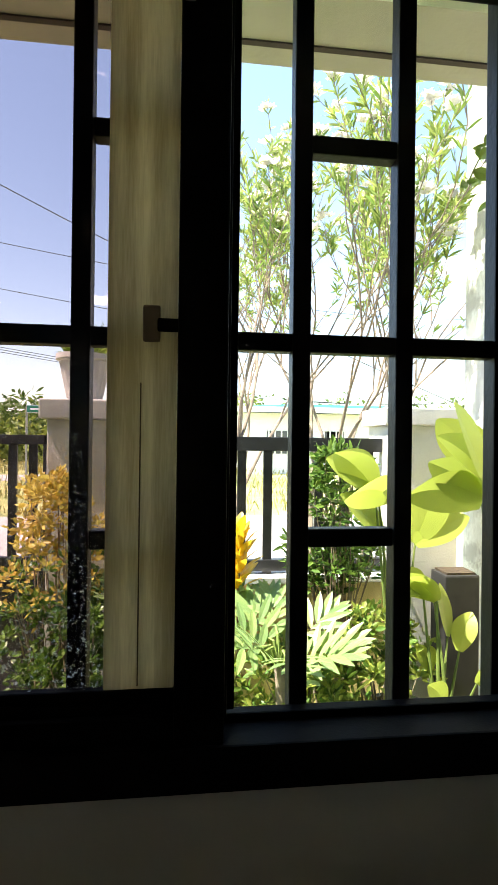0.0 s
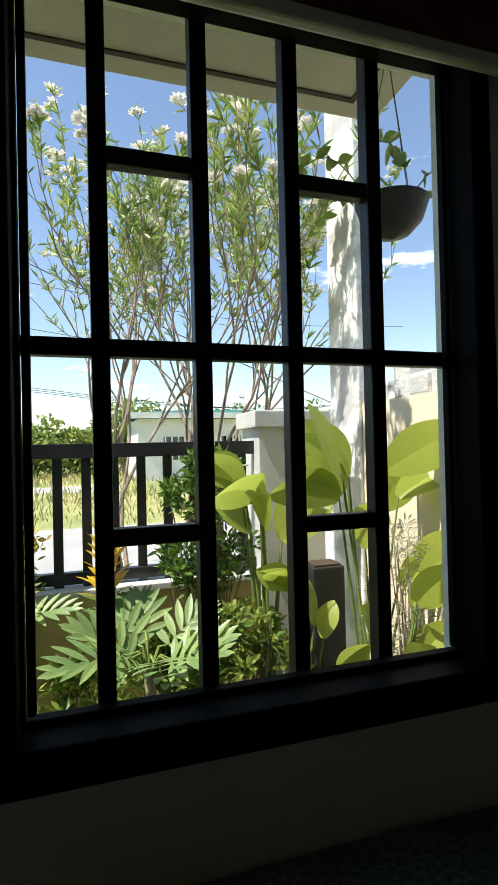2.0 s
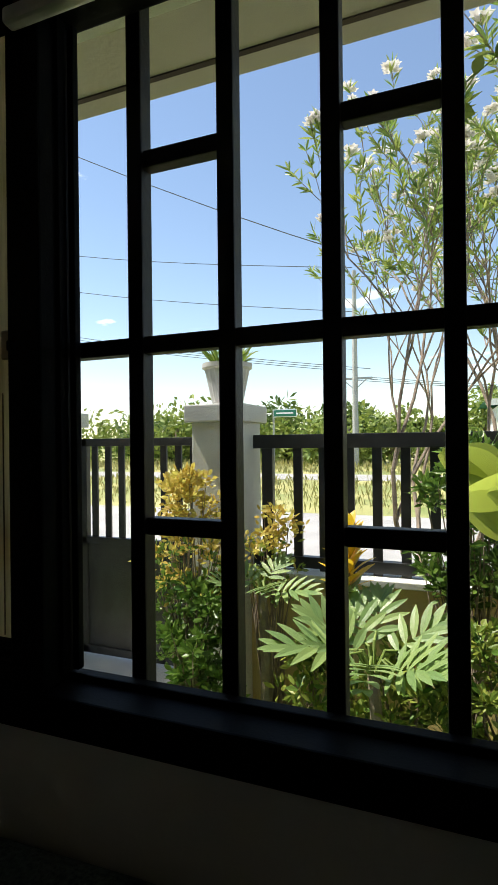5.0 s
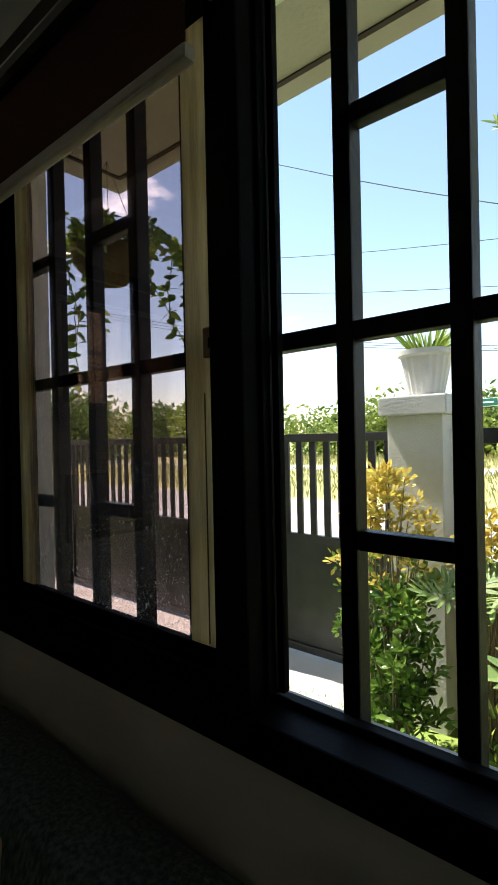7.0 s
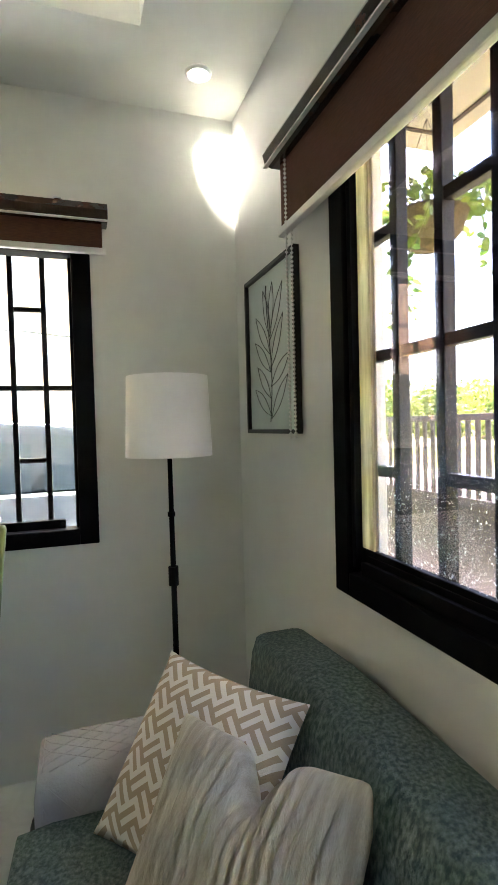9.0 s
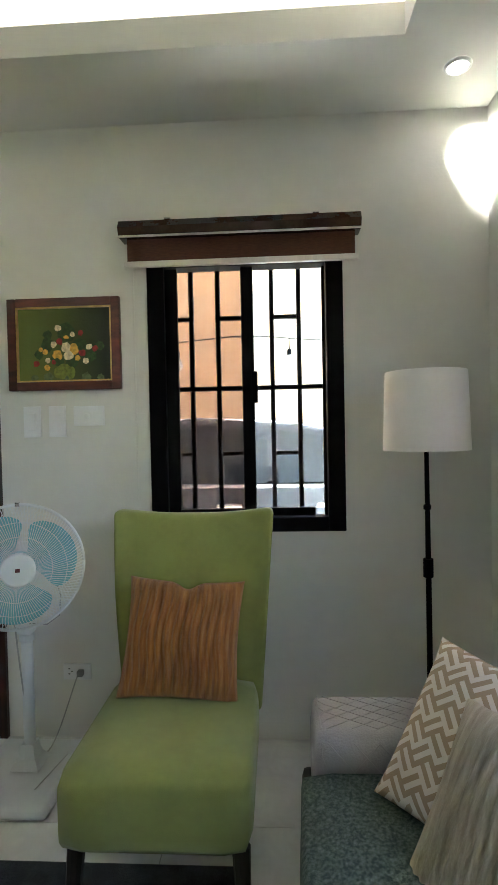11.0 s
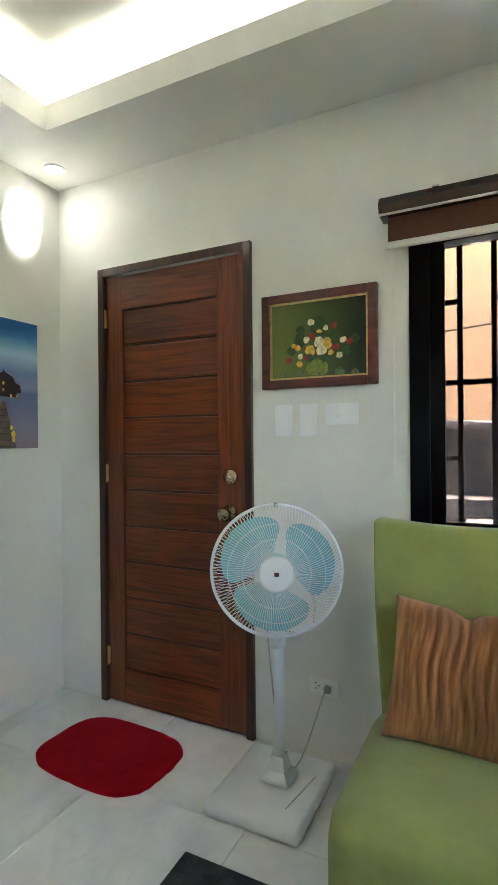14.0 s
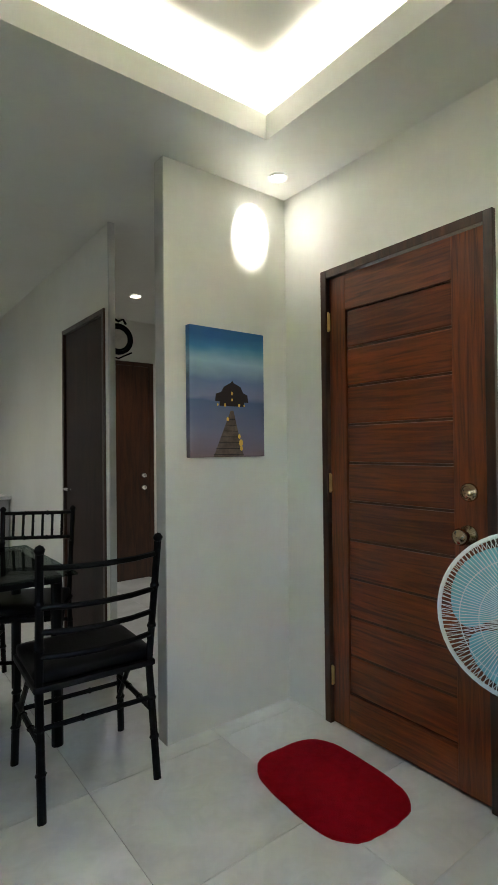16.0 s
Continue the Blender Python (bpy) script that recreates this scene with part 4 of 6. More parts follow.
nt.links.new(ad.outputs[0], rp.inputs["Fac"])
nt.links.new(rp.outputs["Color"], bs.inputs["Base Color"])
part("canvas", box(0.178, 0.598, -3.118, -3.085, 1.235, 1.825, 0.003), SEA, cv, "blue dusk sky and sea print")
PIER, HUT, LAMPY = mat("print_pier", (0.13, 0.09, 0.07), 0.6, 0, 0.3, 30), mat("print_hut", (0.02, 0.012, 0.012), 0.6), mat("print_lamplight", (0.85, 0.55, 0.08), 0.6)


def flat(pts, y):
    bm = bmesh.new()
    bm.faces.new([bm.verts.new((x, y, z)) for x, z in pts])
    return bm


part("printed_pier", flat([(0.475, 1.237), (0.305, 1.237), (0.362, 1.45), (0.378, 1.45)], -3.0846), PIER, cv)
for k in range(7):
    f = k / 7
    z = 1.245 + 0.19 * f
    hw = 0.080 * (1 - f) + 0.006
    cx = 0.39 - 0.022 * f
    part("printed_plank", flat([(cx - hw, z), (cx + hw, z), (cx + hw * 0.98, z + 0.003), (cx - hw * 0.98, z + 0.003)], -3.0844), HUT, cv)
part("printed_hut", flat([(0.275, 1.49), (0.465, 1.49), (0.46, 1.525), (0.43, 1.535), (0.415, 1.56), (0.375, 1.58), (0.368, 1.59), (0.36, 1.58), (0.32, 1.562), (0.305, 1.535), (0.28, 1.525)], -3.0844), HUT, cv)
part("printed_posts", flat([(0.30, 1.47), (0.44, 1.47), (0.44, 1.49), (0.30, 1.49)], -3.0845), HUT, cv)
for n, (xx, zz, r) in enumerate(((0.37, 1.53, 0.006), (0.37, 1.50, 0.005), (0.33, 1.475, 0.006), (0.41, 1.475, 0.006), (0.32, 1.30, 0.012), (0.33, 1.33, 0.008), (0.395, 1.41, 0.007), (0.45, 1.475, 0.004), (0.30, 1.475, 0.004), (0.318, 1.275, 0.009))):
    part("printed_light", flat([(xx + r * math.cos(a), zz + 1.4 * r * math.sin(a)) for a in [math.tau * k / 10 for k in range(10)]], -3.0842), LAMPY, cv)

# switches, plate, socket
def wall_plate(name, y0, y1, z0, z1, label, kind):
    ob = thing(name, label, kind, at=(0, 0, 0), group="wall plates")
    part("plate", box(0.001, 0.008, y0, y1, z0, z1, 0.003), WHITEPL, ob)
    return ob


for a, b in ((-1.916, -1.842), (-1.808, -1.735)):
    sw = wall_plate("light_switch", a, b, 1.276, 1.406, "white rocker light switch on the wall", "switch")
    c = (a + b) / 2
    part("rocker", box(0.008, 0.013, c - 0.017, c + 0.017, 1.305, 1.377, 0.002), WHITEPL, sw)
bp = wall_plate("bell_plate", -1.702, -1.571, 1.321, 1.403, "white horizontal wall plate with a button", "switch")
part("button", lathe([(0.012, 0.007), (0.012, 0.012), (0.008, 0.015), (0.0005, 0.0155)], 16, Matrix.Translation((0, -1.645, 1.362)) @ turn_x), WHITEPL, bp, smooth=True)
so = wall_plate("wall_socket", -1.776, -1.657, 0.25, 0.318, "white wall socket with a plug in it", "socket")
SLOT = mat("socket_slot", (0.03, 0.03, 0.03), 0.6)
for yy, zz in ((-1.75, 0.297), (-1.75, 0.275), (-1.738, 0.286)):
    part("slot", box(0.008, 0.0086, yy - 0.004, yy + 0.004, zz - 0.002, zz + 0.002), SLOT, so)
part("plug", box(0.008, 0.035, -1.71, -1.685, 0.272, 0.297, 0.006), mat("grey_plug", (0.25, 0.26, 0.27), 0.5), so)

# pedestal fan
FANW = mat("fan_white_plastic", (0.74, 0.77, 0.79), 0.35, 0, 0.03, 12)
FANB = mat("fan_blue_blade", (0.22, 0.55, 0.62), 0.3, 0, 0.05, 10, transl=0.35)
fan = thing("pedestal_fan", "white pedestal fan with light blue blades", "fan", at=(0, 0, 0))
bs_ = box(0.08, 0.485, -1.99, -1.645, 0.0, 0.045, 0.018)
part("base", bs_, FANW, fan, "square white base plate", True)
part("foot", lathe([(0.075, 0.052), (0.07, 0.062), (0.046, 0.085), (0.036, 0.12), (0.034, 0.135)], 4, Matrix.Translation((0.255, -1.805, 0)) @ pose(0, 0, 0, 0, 0, 45)), FANW, fan)
part("groove", tube([(0.40, -1.72, 0.053), (0.20, -1.685, 0.053)], 0.002, 5), mat("fan_groove", (0.5, 0.52, 0.53), 0.5), fan)
part("pole", tube([(0.255, -1.805, 0.10), (0.255, -1.805, 0.56)], 0.021, 20), FANW, fan, smooth=True)
part("collar", tube([(0.255, -1.805, 0.52), (0.255, -1.805, 0.56)], 0.027, 20), FANW, fan, smooth=True)
part("control_neck", soft_box(0.222, 0.29, -1.838, -1.772, 0.545, 0.68, 0.02), FANW, fan, smooth=True)
HUB = Vector((0.473, -1.715, 0.852))
axis = Vector((1.62, 0.72, 0.10)).normalized()
zq = axis.to_track_quat("Z", "Y").to_matrix().to_4x4()
FM = Matrix.Translation(HUB) @ zq
part("motor", lathe([(0.001, -0.16), (0.05, -0.155), (0.07, -0.12), (0.072, -0.05), (0.05, -0.03), (0.001, -0.03)], 24, FM), FANW, fan, smooth=True)
cage = part("front_guard", bm_tube(bmesh.new(), [FM @ Vector((0.205 * math.cos(a), 0.205 * math.sin(a), 0.0)) for a in [math.tau * k / 48 for k in range(49)]], 0.0055, 8), FANW, fan, "round wire guard", True)
wires = bmesh.new()
for k in range(120):
    a = math.tau * k / 120
    b = a + 0.16
    bm_tube(wires, [FM @ Vector((r * math.cos(a + (b - a) * f), r * math.sin(a + (b - a) * f), zz)) for f, r, zz in ((0, 0.045, 0.058), (0.3, 0.10, 0.058), (0.7, 0.165, 0.045), (1, 0.204, 0.004))], 0.0011, 4, False)
for k in range(100):
    a = math.tau * k / 100
    bm_tube(wires, [FM @ Vector((r * math.cos(a - 0.35 * f), r * math.sin(a - 0.35 * f), zz)) for f, r, zz in ((0, 0.06, -0.07), (0.5, 0.15, -0.062), (1, 0.204, -0.004))], 0.0011, 4, False)
for r, zz in ((0.105, 0.058), (0.15, 0.049), (0.14, -0.064)):
    bm_tube(wires, [FM @ Vector((r * math.cos(a), r * math.sin(a), zz)) for a in [math.tau * k / 36 for k in range(37)]], 0.0012, 4, False)
tagged(part("guard_wire", wires, FANW, cage), kind="stuff")
part("badge", lathe([(0.054, 0.055), (0.054, 0.064), (0.046, 0.068), (0.0005, 0.069)], 32, FM), FANW, fan, "round white hub badge", True)
part("badge_mark", box(-0.007, 0.007, -0.006, 0.006, 0.0692, 0.0698, m=FM), mat("dark_red_mark", (0.12, 0.02, 0.03), 0.5), fan)
for k in range(3):
    bl = bmesh.new()
    rows = []
    for i in range(9):
        f = i / 8
        r = 0.045 + 0.142 * f
        span = 0.66 + 0.34 * math.sin(f * math.pi * 0.62)
        row = []
        for j in range(9):
            g = j / 8 - 0.5
            a = math.tau * k / 3 + 0.35 + g * 2 * span * (1 - 0.25 * f ** 6)
            rj = r * (1 - 0.10 * f * abs(g) ** 2 * 4)
            row.append(bl.verts.new(FM @ Vector((rj * math.cos(a), rj * math.sin(a), 0.005 + 0.05 * g * (1 - 0.4 * f)))))
        rows.append(row)
    for i in range(8):
        for j in range(8):
            bl.faces.new((rows[i][j], rows[i + 1][j], rows[i + 1][j + 1], rows[i][j + 1]))
    part("blade", bl, FANB, fan, "light blue plastic blade", True)
part("blade_hub", lathe([(0.05, -0.02), (0.05, 0.03), (0.03, 0.04), (0.001, 0.04)], 24, FM), FANB, fan, smooth=True)
part("carry_clip", box(-0.006, 0.006, 0.20, 0.212, -0.02, 0.02, 0.002, FM @ pose(0, 0, 0, 0, 0, 0)), CHROME, fan)
CORD = mat("grey_cord", (0.42, 0.43, 0.42), 0.6)
pts = []
for k in range(25):
    f = k / 24
    pts.append((0.30 * (1 - f) + 0.022 * f + 0.05 * math.sin(f * 3.1), -1.83 + 0.125 * f - 0.02 * math.sin(f * 3.14), 0.62 * (1 - f) ** 1.3 + 0.285 * f - 0.33 * math.sin(f * math.pi) ** 1.2 + 0.0))
part("power_cord", tube(pts, 0.003, 6), CORD, fan)
pts = [(0.36, -1.68, 0.86), (0.36, -1.655, 0.80), (0.35, -1.63, 0.72), (0.33, -1.645, 0.64), (0.31, -1.70, 0.60), (0.29, -1.775, 0.595)]
part("lead", tube(pts, 0.0022, 6), CORD, fan)

# rugs
REDM = mat("red_chenille_rug", (0.40, 0.003, 0.012), 0.95, 0, 0.12, 30, 1.0, 220, spec=0.1)


def rug(cx, cy, hx, hy, rot, h, n=64, p=3.2, seed=1):
    bm = bmesh.new()
    m = pose(cx, cy, 0, 0, 0, rot)
    rnd = random.Random(seed)
    rings = []
    for s, z in ((1.0, 0.0), (1.0, h * 0.7), (0.97, h), (0.7, h), (0.35, h)):
        ring = []
        for k in range(n):
            a = math.tau * k / n
            c, d2 = math.cos(a), math.sin(a)
            r = (abs(c) ** p + abs(d2) ** p) ** (-1 / p)
            j = 1 + (rnd.uniform(-0.008, 0.008) if s > 0.9 else 0)
            ring.append(bm.verts.new(m @ Vector((hx * r * c * s * j, hy * r * d2 * s * j, z))))
        rings.append(ring)
    for a, b in zip(rings, rings[1:]):
        for k in range(n):
            bm.faces.new((a[k], a[(k + 1) % n], b[(k + 1) % n], b[k]))
    bm.faces.new(rings[-1])
    return bm


thing("rug", "small dark red oval-cornered rug by the front door", "rug", rug(0.345, -2.512, 0.208, 0.287, -3, 0.012, p=3.4), REDM)
MATG = mat("dark_grey_mat", (0.022, 0.026, 0.03), 0.9, 0, 0, 14, 0.8, 250, second=(0.07, 0.08, 0.085), ramp=(0.4, 0.8))
cm = thing("area_rug", "dark charcoal rug under the green chair", "rug", box(0.645, 2.3, -1.95, -0.98, 0.0, 0.010, 0.003), MATG)

# downlights with their lamps
DLG = glow("downlight_face", (1.0, 0.95, 0.85), 0.9)
for dx, dy, tx, ty, tz, cone in ((0.251, -0.200, 0.0, -0.02, 2.345, 46), (0.182, -2.957, 0.212, -3.12, 2.372, 47)):
    dl = thing("downlight", "round white recessed ceiling spotlight, switched on", "ceiling light", group="downlights", at=(dx, dy, CEIL_Z))
    part("ring", lathe([(0.048, -0.002), (0.046, -0.008), (0.036, -0.010), (0.034, -0.002)], 32), WHITEPL, dl, smooth=True)
    part("lamp_face", lathe([(0.0005, -0.006), (0.033, -0.0055)], 24), DLG, dl)
    spot_lamp("downlight_lamp", (dx, dy, CEIL_Z - 0.015), (tx, ty, tz), 1.3, cone, 0.35)
dl = thing("downlight", "round recessed spotlight in the hall ceiling, switched on", "ceiling light", group="downlights", at=(-0.10, -5.1, CEIL_Z))
part("ring", lathe([(0.048, -0.002), (0.046, -0.008), (0.036, -0.010), (0.034, -0.002)], 32), WHITEPL, dl, smooth=True)
part("lamp_face", lathe([(0.0005, -0.006), (0.033, -0.0055)], 24), DLG, dl)
spot_lamp("downlight_lamp", (-0.10, -5.1, CEIL_Z - 0.015), (-0.15, -5.3, 0), 1.0, 110, 0.8)

# extra lamp out of view, added only to brighten the dining area
dl = thing("downlight", "added unseen spotlight that brightens the dining area", "ceiling light", group="downlights", at=(2.3, -4.9, CEIL_Z))
part("ring", lathe([(0.048, -0.002), (0.046, -0.008), (0.036, -0.010), (0.034, -0.002)], 32), WHITEPL, dl, smooth=True)
part("lamp_face", lathe([(0.0005, -0.006), (0.033, -0.0055)], 24), DLG, dl)
spot_lamp("downlight_lamp", (2.3, -4.9, CEIL_Z - 0.015), (2.0, -5.0, 0), 1.1, 140, 0.8)

# ---- dining corner ----
DARKDOOR = wood_mat("dark_inner_door", (0.010, 0.004, 0.003), (0.028, 0.011, 0.007), (12, 12, 1.0), rough=0.65, coat=0.0)
d2 = thing("door_2", "dark stained flush inner door, closed", "door", kind="structure")
part("leaf", box(0.602, 0.622, -4.65, -3.98, 0.005, 2.05), DARKDOOR, d2)
for b in (box(0.592, 0.642, -4.68, -4.65, 0, 2.08, 0.003), box(0.592, 0.642, -3.98, -3.95, 0, 2.08, 0.003), box(0.592, 0.642, -4.65, -3.98, 2.05, 2.08, 0.003)):
    part("door_frame", b, WOOD_F, d2)
part("door_handle", tube([(0.622, -4.58, 1.02), (0.66, -4.58, 1.02), (0.66, -4.50, 1.02)], 0.009, 8), CHROME, d2)
d3 = thing("door_3", "brown wooden door at the end of the hall", "door", kind="structure")
part("leaf", box(-0.60, 0.17, -5.9, -5.875, 0.005, 2.10), WOOD_F, d3)
for b in (box(-0.65, -0.60, -5.9, -5.865, 0, 2.14, 0.003), box(0.17, 0.22, -5.9, -5.865, 0, 2.14, 0.003), box(-0.60, 0.17, -5.9, -5.865, 2.10, 2.14, 0.003)):
    part("door_frame", b, WOOD_F, d3)
for zz in (1.02, 0.90):
    part("door_handle", lathe([(0.03, 0), (0.03, 0.01), (0.02, 0.05), (0.001, 0.055)], 16, Matrix.Translation((-0.53, -5.875, zz)) @ pose(0, 0, 0, -90, 0, 0)), CHROME, d3, smooth=True)
TRIMA = mat("aluminium_trim", (0.55, 0.55, 0.54), 0.35, 0.7, 0.05, 12)
thing("trim", "thin aluminium corner trim on the hall wall", "trim", box(0.598, 0.634, -3.9, -3.885, 0, CEIL_Z), TRIMA, kind="structure")
thing("trim_partition", "thin aluminium corner trim on the partition", "trim", box(0.70, 0.704, -3.20, -3.12, 0, CEIL_Z), TRIMA, kind="structure")
ck = thing("wall_clock", "dark round wall clock with a scrolled top", "clock", at=(-0.285, -5.9, 2.35))
fy = pose(0, 0, 0, -90, 0, 0)
part("case", lathe([(0.15, 0.0), (0.15, 0.03), (0.12, 0.04), (0.115, 0.02), (0.001, 0.02)], 32, fy), BLACK, ck, smooth=False)
part("dial", lathe([(0.0005, 0.023), (0.095, 0.0225)], 32, fy), mat("clock_dial", (0.5, 0.48, 0.44), 0.5), ck)
part("scroll", tube([(-0.08, 0.02, 0.15), (-0.05, 0.02, 0.20), (0, 0.02, 0.17), (0.05, 0.02, 0.20), (0.08, 0.02, 0.15)], 0.012, 8), BLACK, ck)
part("bracket", tube([(-0.14, 0.02, -0.12), (0, 0.02, -0.19), (0.17, 0.02, -0.14), (0.19, 0.02, -0.09)], 0.008, 8), BLACK, ck)

CHB = mat("black_painted_chair", (0.004, 0.004, 0.004), 0.45, 0, 0.3, 20, 0.06, 100, spec=0.15)
CHP = mat("black_vinyl_pad", (0.004, 0.004, 0.004), 0.5, 0, 0.2, 10, 0.12, 150, spec=0.15)


def ring_post(pts, r):
    """A bamboo-like turned post with swollen joints."""
    out, rad = [], []
    pts = [Vector(p) for p in pts]
    for a, b in zip(pts, pts[1:]):
        for f in (0, 0.29, 0.31, 0.33, 0.62, 0.64, 0.66):
            out.append(a.lerp(b, f))
            rad.append(r * (1.35 if f in (0.31, 0.64) else 1.0))
    out.append(pts[-1])
    rad.append(r)
    return tube(out, rad, 8)


def dining_chair(m, spindles=False):
    ob = thing("dining_chair", "black bamboo-style dining chair with a padded seat", "chair", group="dining chairs", at=m)
    for sx in (-1, 1):
        part("front_leg", ring_post([(sx * 0.19, -0.20, 0.43), (sx * 0.20, -0.215, 0.0)], 0.014), CHB, ob)
        part("back_leg", ring_post([(sx * 0.185, 0.17, 0.43), (sx * 0.19, 0.235, 0.0)], 0.014), CHB, ob)
        part("back_post", ring_post([(sx * 0.185, 0.17, 0.43), (sx * 0.195, 0.245, 0.92)], 0.0135), CHB, ob)
        part("finial", lathe([(0.001, 0), (0.014, 0.006), (0.018, 0.018), (0.012, 0.03), (0.001, 0.036)], 12, Matrix.Translation((sx * 0.195, 0.245, 0.915))), CHB, ob, smooth=True)
        part("side_brace", ring_post([(sx * 0.192, -0.20, 0.25), (sx * 0.188, 0.19, 0.25)], 0.010), CHB, ob)
        part("curved_brace", tube([(sx * 0.19, -0.205, 0.16), (sx * 0.19, -0.10, 0.30), (sx * 0.19, 0.0, 0.40), (sx * 0.19, 0.08, 0.42)], 0.010, 8), CHB, ob)
    part("front_brace", ring_post([(-0.19, -0.208, 0.22), (0.19, -0.208, 0.22)], 0.010), CHB, ob)
    part("back_brace", ring_post([(-0.187, 0.19, 0.30), (0.187, 0.19, 0.30)], 0.010), CHB, ob)
    part("seat_frame", box(-0.205, 0.205, -0.22, 0.19, 0.42, 0.445, 0.01), CHB, ob)
    part("seat", soft_box(-0.20, 0.20, -0.215, 0.18, 0.445, 0.495, 0.022, 0.008), CHP, ob, "black vinyl seat pad", True)
    if spindles:
        for zz in (0.77, 0.91):
            yy = 0.17 + 0.075 * (zz - 0.43) / 0.49
            part("back_rail", ring_post([(-0.19, yy, zz), (0.19, yy, zz)], 0.0105), CHB, ob)
        for k in range(6):
            xx = -0.135 + 0.054 * k
            part("spindle", ring_post([(xx, 0.222, 0.77), (xx, 0.243, 0.91)], 0.0075), CHB, ob)
    for zz in (() if spindles else (0.55, 0.64, 0.73, 0.87)):
        yy = 0.17 + 0.075 * (zz - 0.43) / 0.49
        part("back_slat", tube([(-0.19, yy, zz), (-0.10, yy + 0.028, zz - 0.004), (0, yy + 0.036, zz - 0.006), (0.10, yy + 0.028, zz - 0.004), (0.19, yy, zz)], 0.011, 8), CHB, ob)
    return ob


c1 = dining_chair(pose(1.04, -3.18, 0, 0, 0, -3) @ Matrix.Diagonal((1.12, 0.93, 1.0, 1)))
c2 = dining_chair(pose(1.03, -4.08, 0, 0, 0, 150), True)
copy_thing(c2, pose(1.66, -4.42, 0, 0, 0, 178))
copy_thing(c2, pose(2.16, -4.42, 0, 0, 0, 184))
copy_thing(c1, pose(1.72, -3.12, 0, 0, 0, 2))
tb = thing("dining_table", "glass-topped dining table with black legs", "table", at=(1.45, -3.78, 0))
part("tabletop", box(-0.45, 0.75, -0.42, 0.42, 0.735, 0.747, 0.003), pane_mat("table_glass", (0.55, 0.62, 0.60), 0.06), tb, "clear glass top")
part("frame", box(-0.40, 0.70, -0.37, 0.37, 0.70, 0.733, 0.004), CHB, tb)
for sx, sy in ((-0.38, -0.35), (0.68, -0.35), (-0.38, 0.35), (0.68, 0.35)):
    part("leg", tube([(sx, sy, 0.70), (sx, sy, 0)], 0.025, 10), CHB, tb)
sbd = thing("sideboard", "grey sideboard with papers on it against the far wall", "cabinet", at=(1.1, -6.35, 0))
part("body", box(-0.45, 0.9, -0.24, 0.2, 0.0, 0.84, 0.006), mat("grey_laminate", (0.30, 0.30, 0.30), 0.5), sbd)
part("top", box(-0.47, 0.92, -0.245, 0.22, 0.84, 0.87, 0.004), mat("pale_top", (0.62, 0.62, 0.6), 0.4), sbd)

# ================= garden and street =================
def bm_leaf(bm, base, d, up, length, width, n=4, droop=0.0, fold=0.15, tip=0.0):
    """A leaf blade of two halves along d, folded at the midrib."""
    d = Vector(d).normalized()
    s = d.cross(Vector(up))
    s = s.normalized() if s.length > 1e-5 else d.orthogonal().normalized()
    u = s.cross(d)
    base = Vector(base)
    mid, lft, rgt = [], [], []
    for k in range(n + 1):
        f = k / n
        w = width * 0.5 * max(0.02, math.sin(math.pi * min(1, f * 0.93 + 0.05)) ** 0.8) * (1 - 0.25 * f)
        c = base + d * (length * f) - Vector((0, 0, 1)) * (droop * length * f * f)
        mid.append(bm.verts.new(c))
        lft.append(bm.verts.new(c + s * w + u * w * fold))
        rgt.append(bm.verts.new(c - s * w + u * w * fold))
    for k in range(n):
        bm.faces.new((mid[k], mid[k + 1], lft[k + 1], lft[k]))
        bm.faces.new((mid[k], rgt[k], rgt[k + 1], mid[k + 1]))


def rand_dir(r, zmin=-0.4):
    while True:
        v = Vector((r.uniform(-1, 1), r.uniform(-1, 1), r.uniform(zmin, 1)))
        if 0.1 < v.length < 1:
            return v.normalized()


BARK = mat("grey_brown_bark", (0.27, 0.21, 0.16), 0.9, 0, 0.3, 12, 0.6, 60)
STEMG = mat("green_stem", (0.16, 0.22, 0.05), 0.6, 0, 0.2, 14)
L_OLE = island_leaf("oleander_leaf", (0.17, 0.29, 0.06), (0.46, 0.52, 0.14), 0.4, 0.4)
L_DARK = island_leaf("dark_green_leaf", (0.05, 0.13, 0.02), (0.20, 0.32, 0.06), 0.35, 0.3)
L_GOLD = island_leaf("golden_leaf", (0.66, 0.60, 0.13), (0.62, 0.43, 0.11), 0.45, 0.4)
L_MIX = island_leaf("shrub_leaf", (0.08, 0.19, 0.03), (0.40, 0.44, 0.09), 0.4, 0.35)
L_CANNA = island_leaf("broad_lime_leaf", (0.30, 0.44, 0.08), (0.74, 0.68, 0.12), 0.38, 0.55)
L_PHIL = island_leaf("split_leaf_green", (0.20, 0.33, 0.12), (0.38, 0.50, 0.18), 0.35, 0.35)
L_CROT = island_leaf("croton_yellow", (0.78, 0.58, 0.04), (0.70, 0.36, 0.03), 0.4, 0.35)
L_FAR = island_leaf("far_tree_leaf", (0.06, 0.12, 0.02), (0.18, 0.26, 0.06), 0.6, 0.25)
L_FARL = island_leaf("far_bush_leaf", (0.18, 0.27, 0.05), (0.36, 0.42, 0.10), 0.6, 0.25)
L_VINE = island_leaf("vine_leaf", (0.10, 0.22, 0.04), (0.34, 0.40, 0.08), 0.35, 0.4)
PETAL = mat("white_petal", (0.80, 0.76, 0.74), 0.6, 0, 0.05, 20, transl=0.3)
GRASSB = island_leaf("grass_blade", (0.14, 0.24, 0.03), (0.34, 0.42, 0.08), 0.6, 0.3)


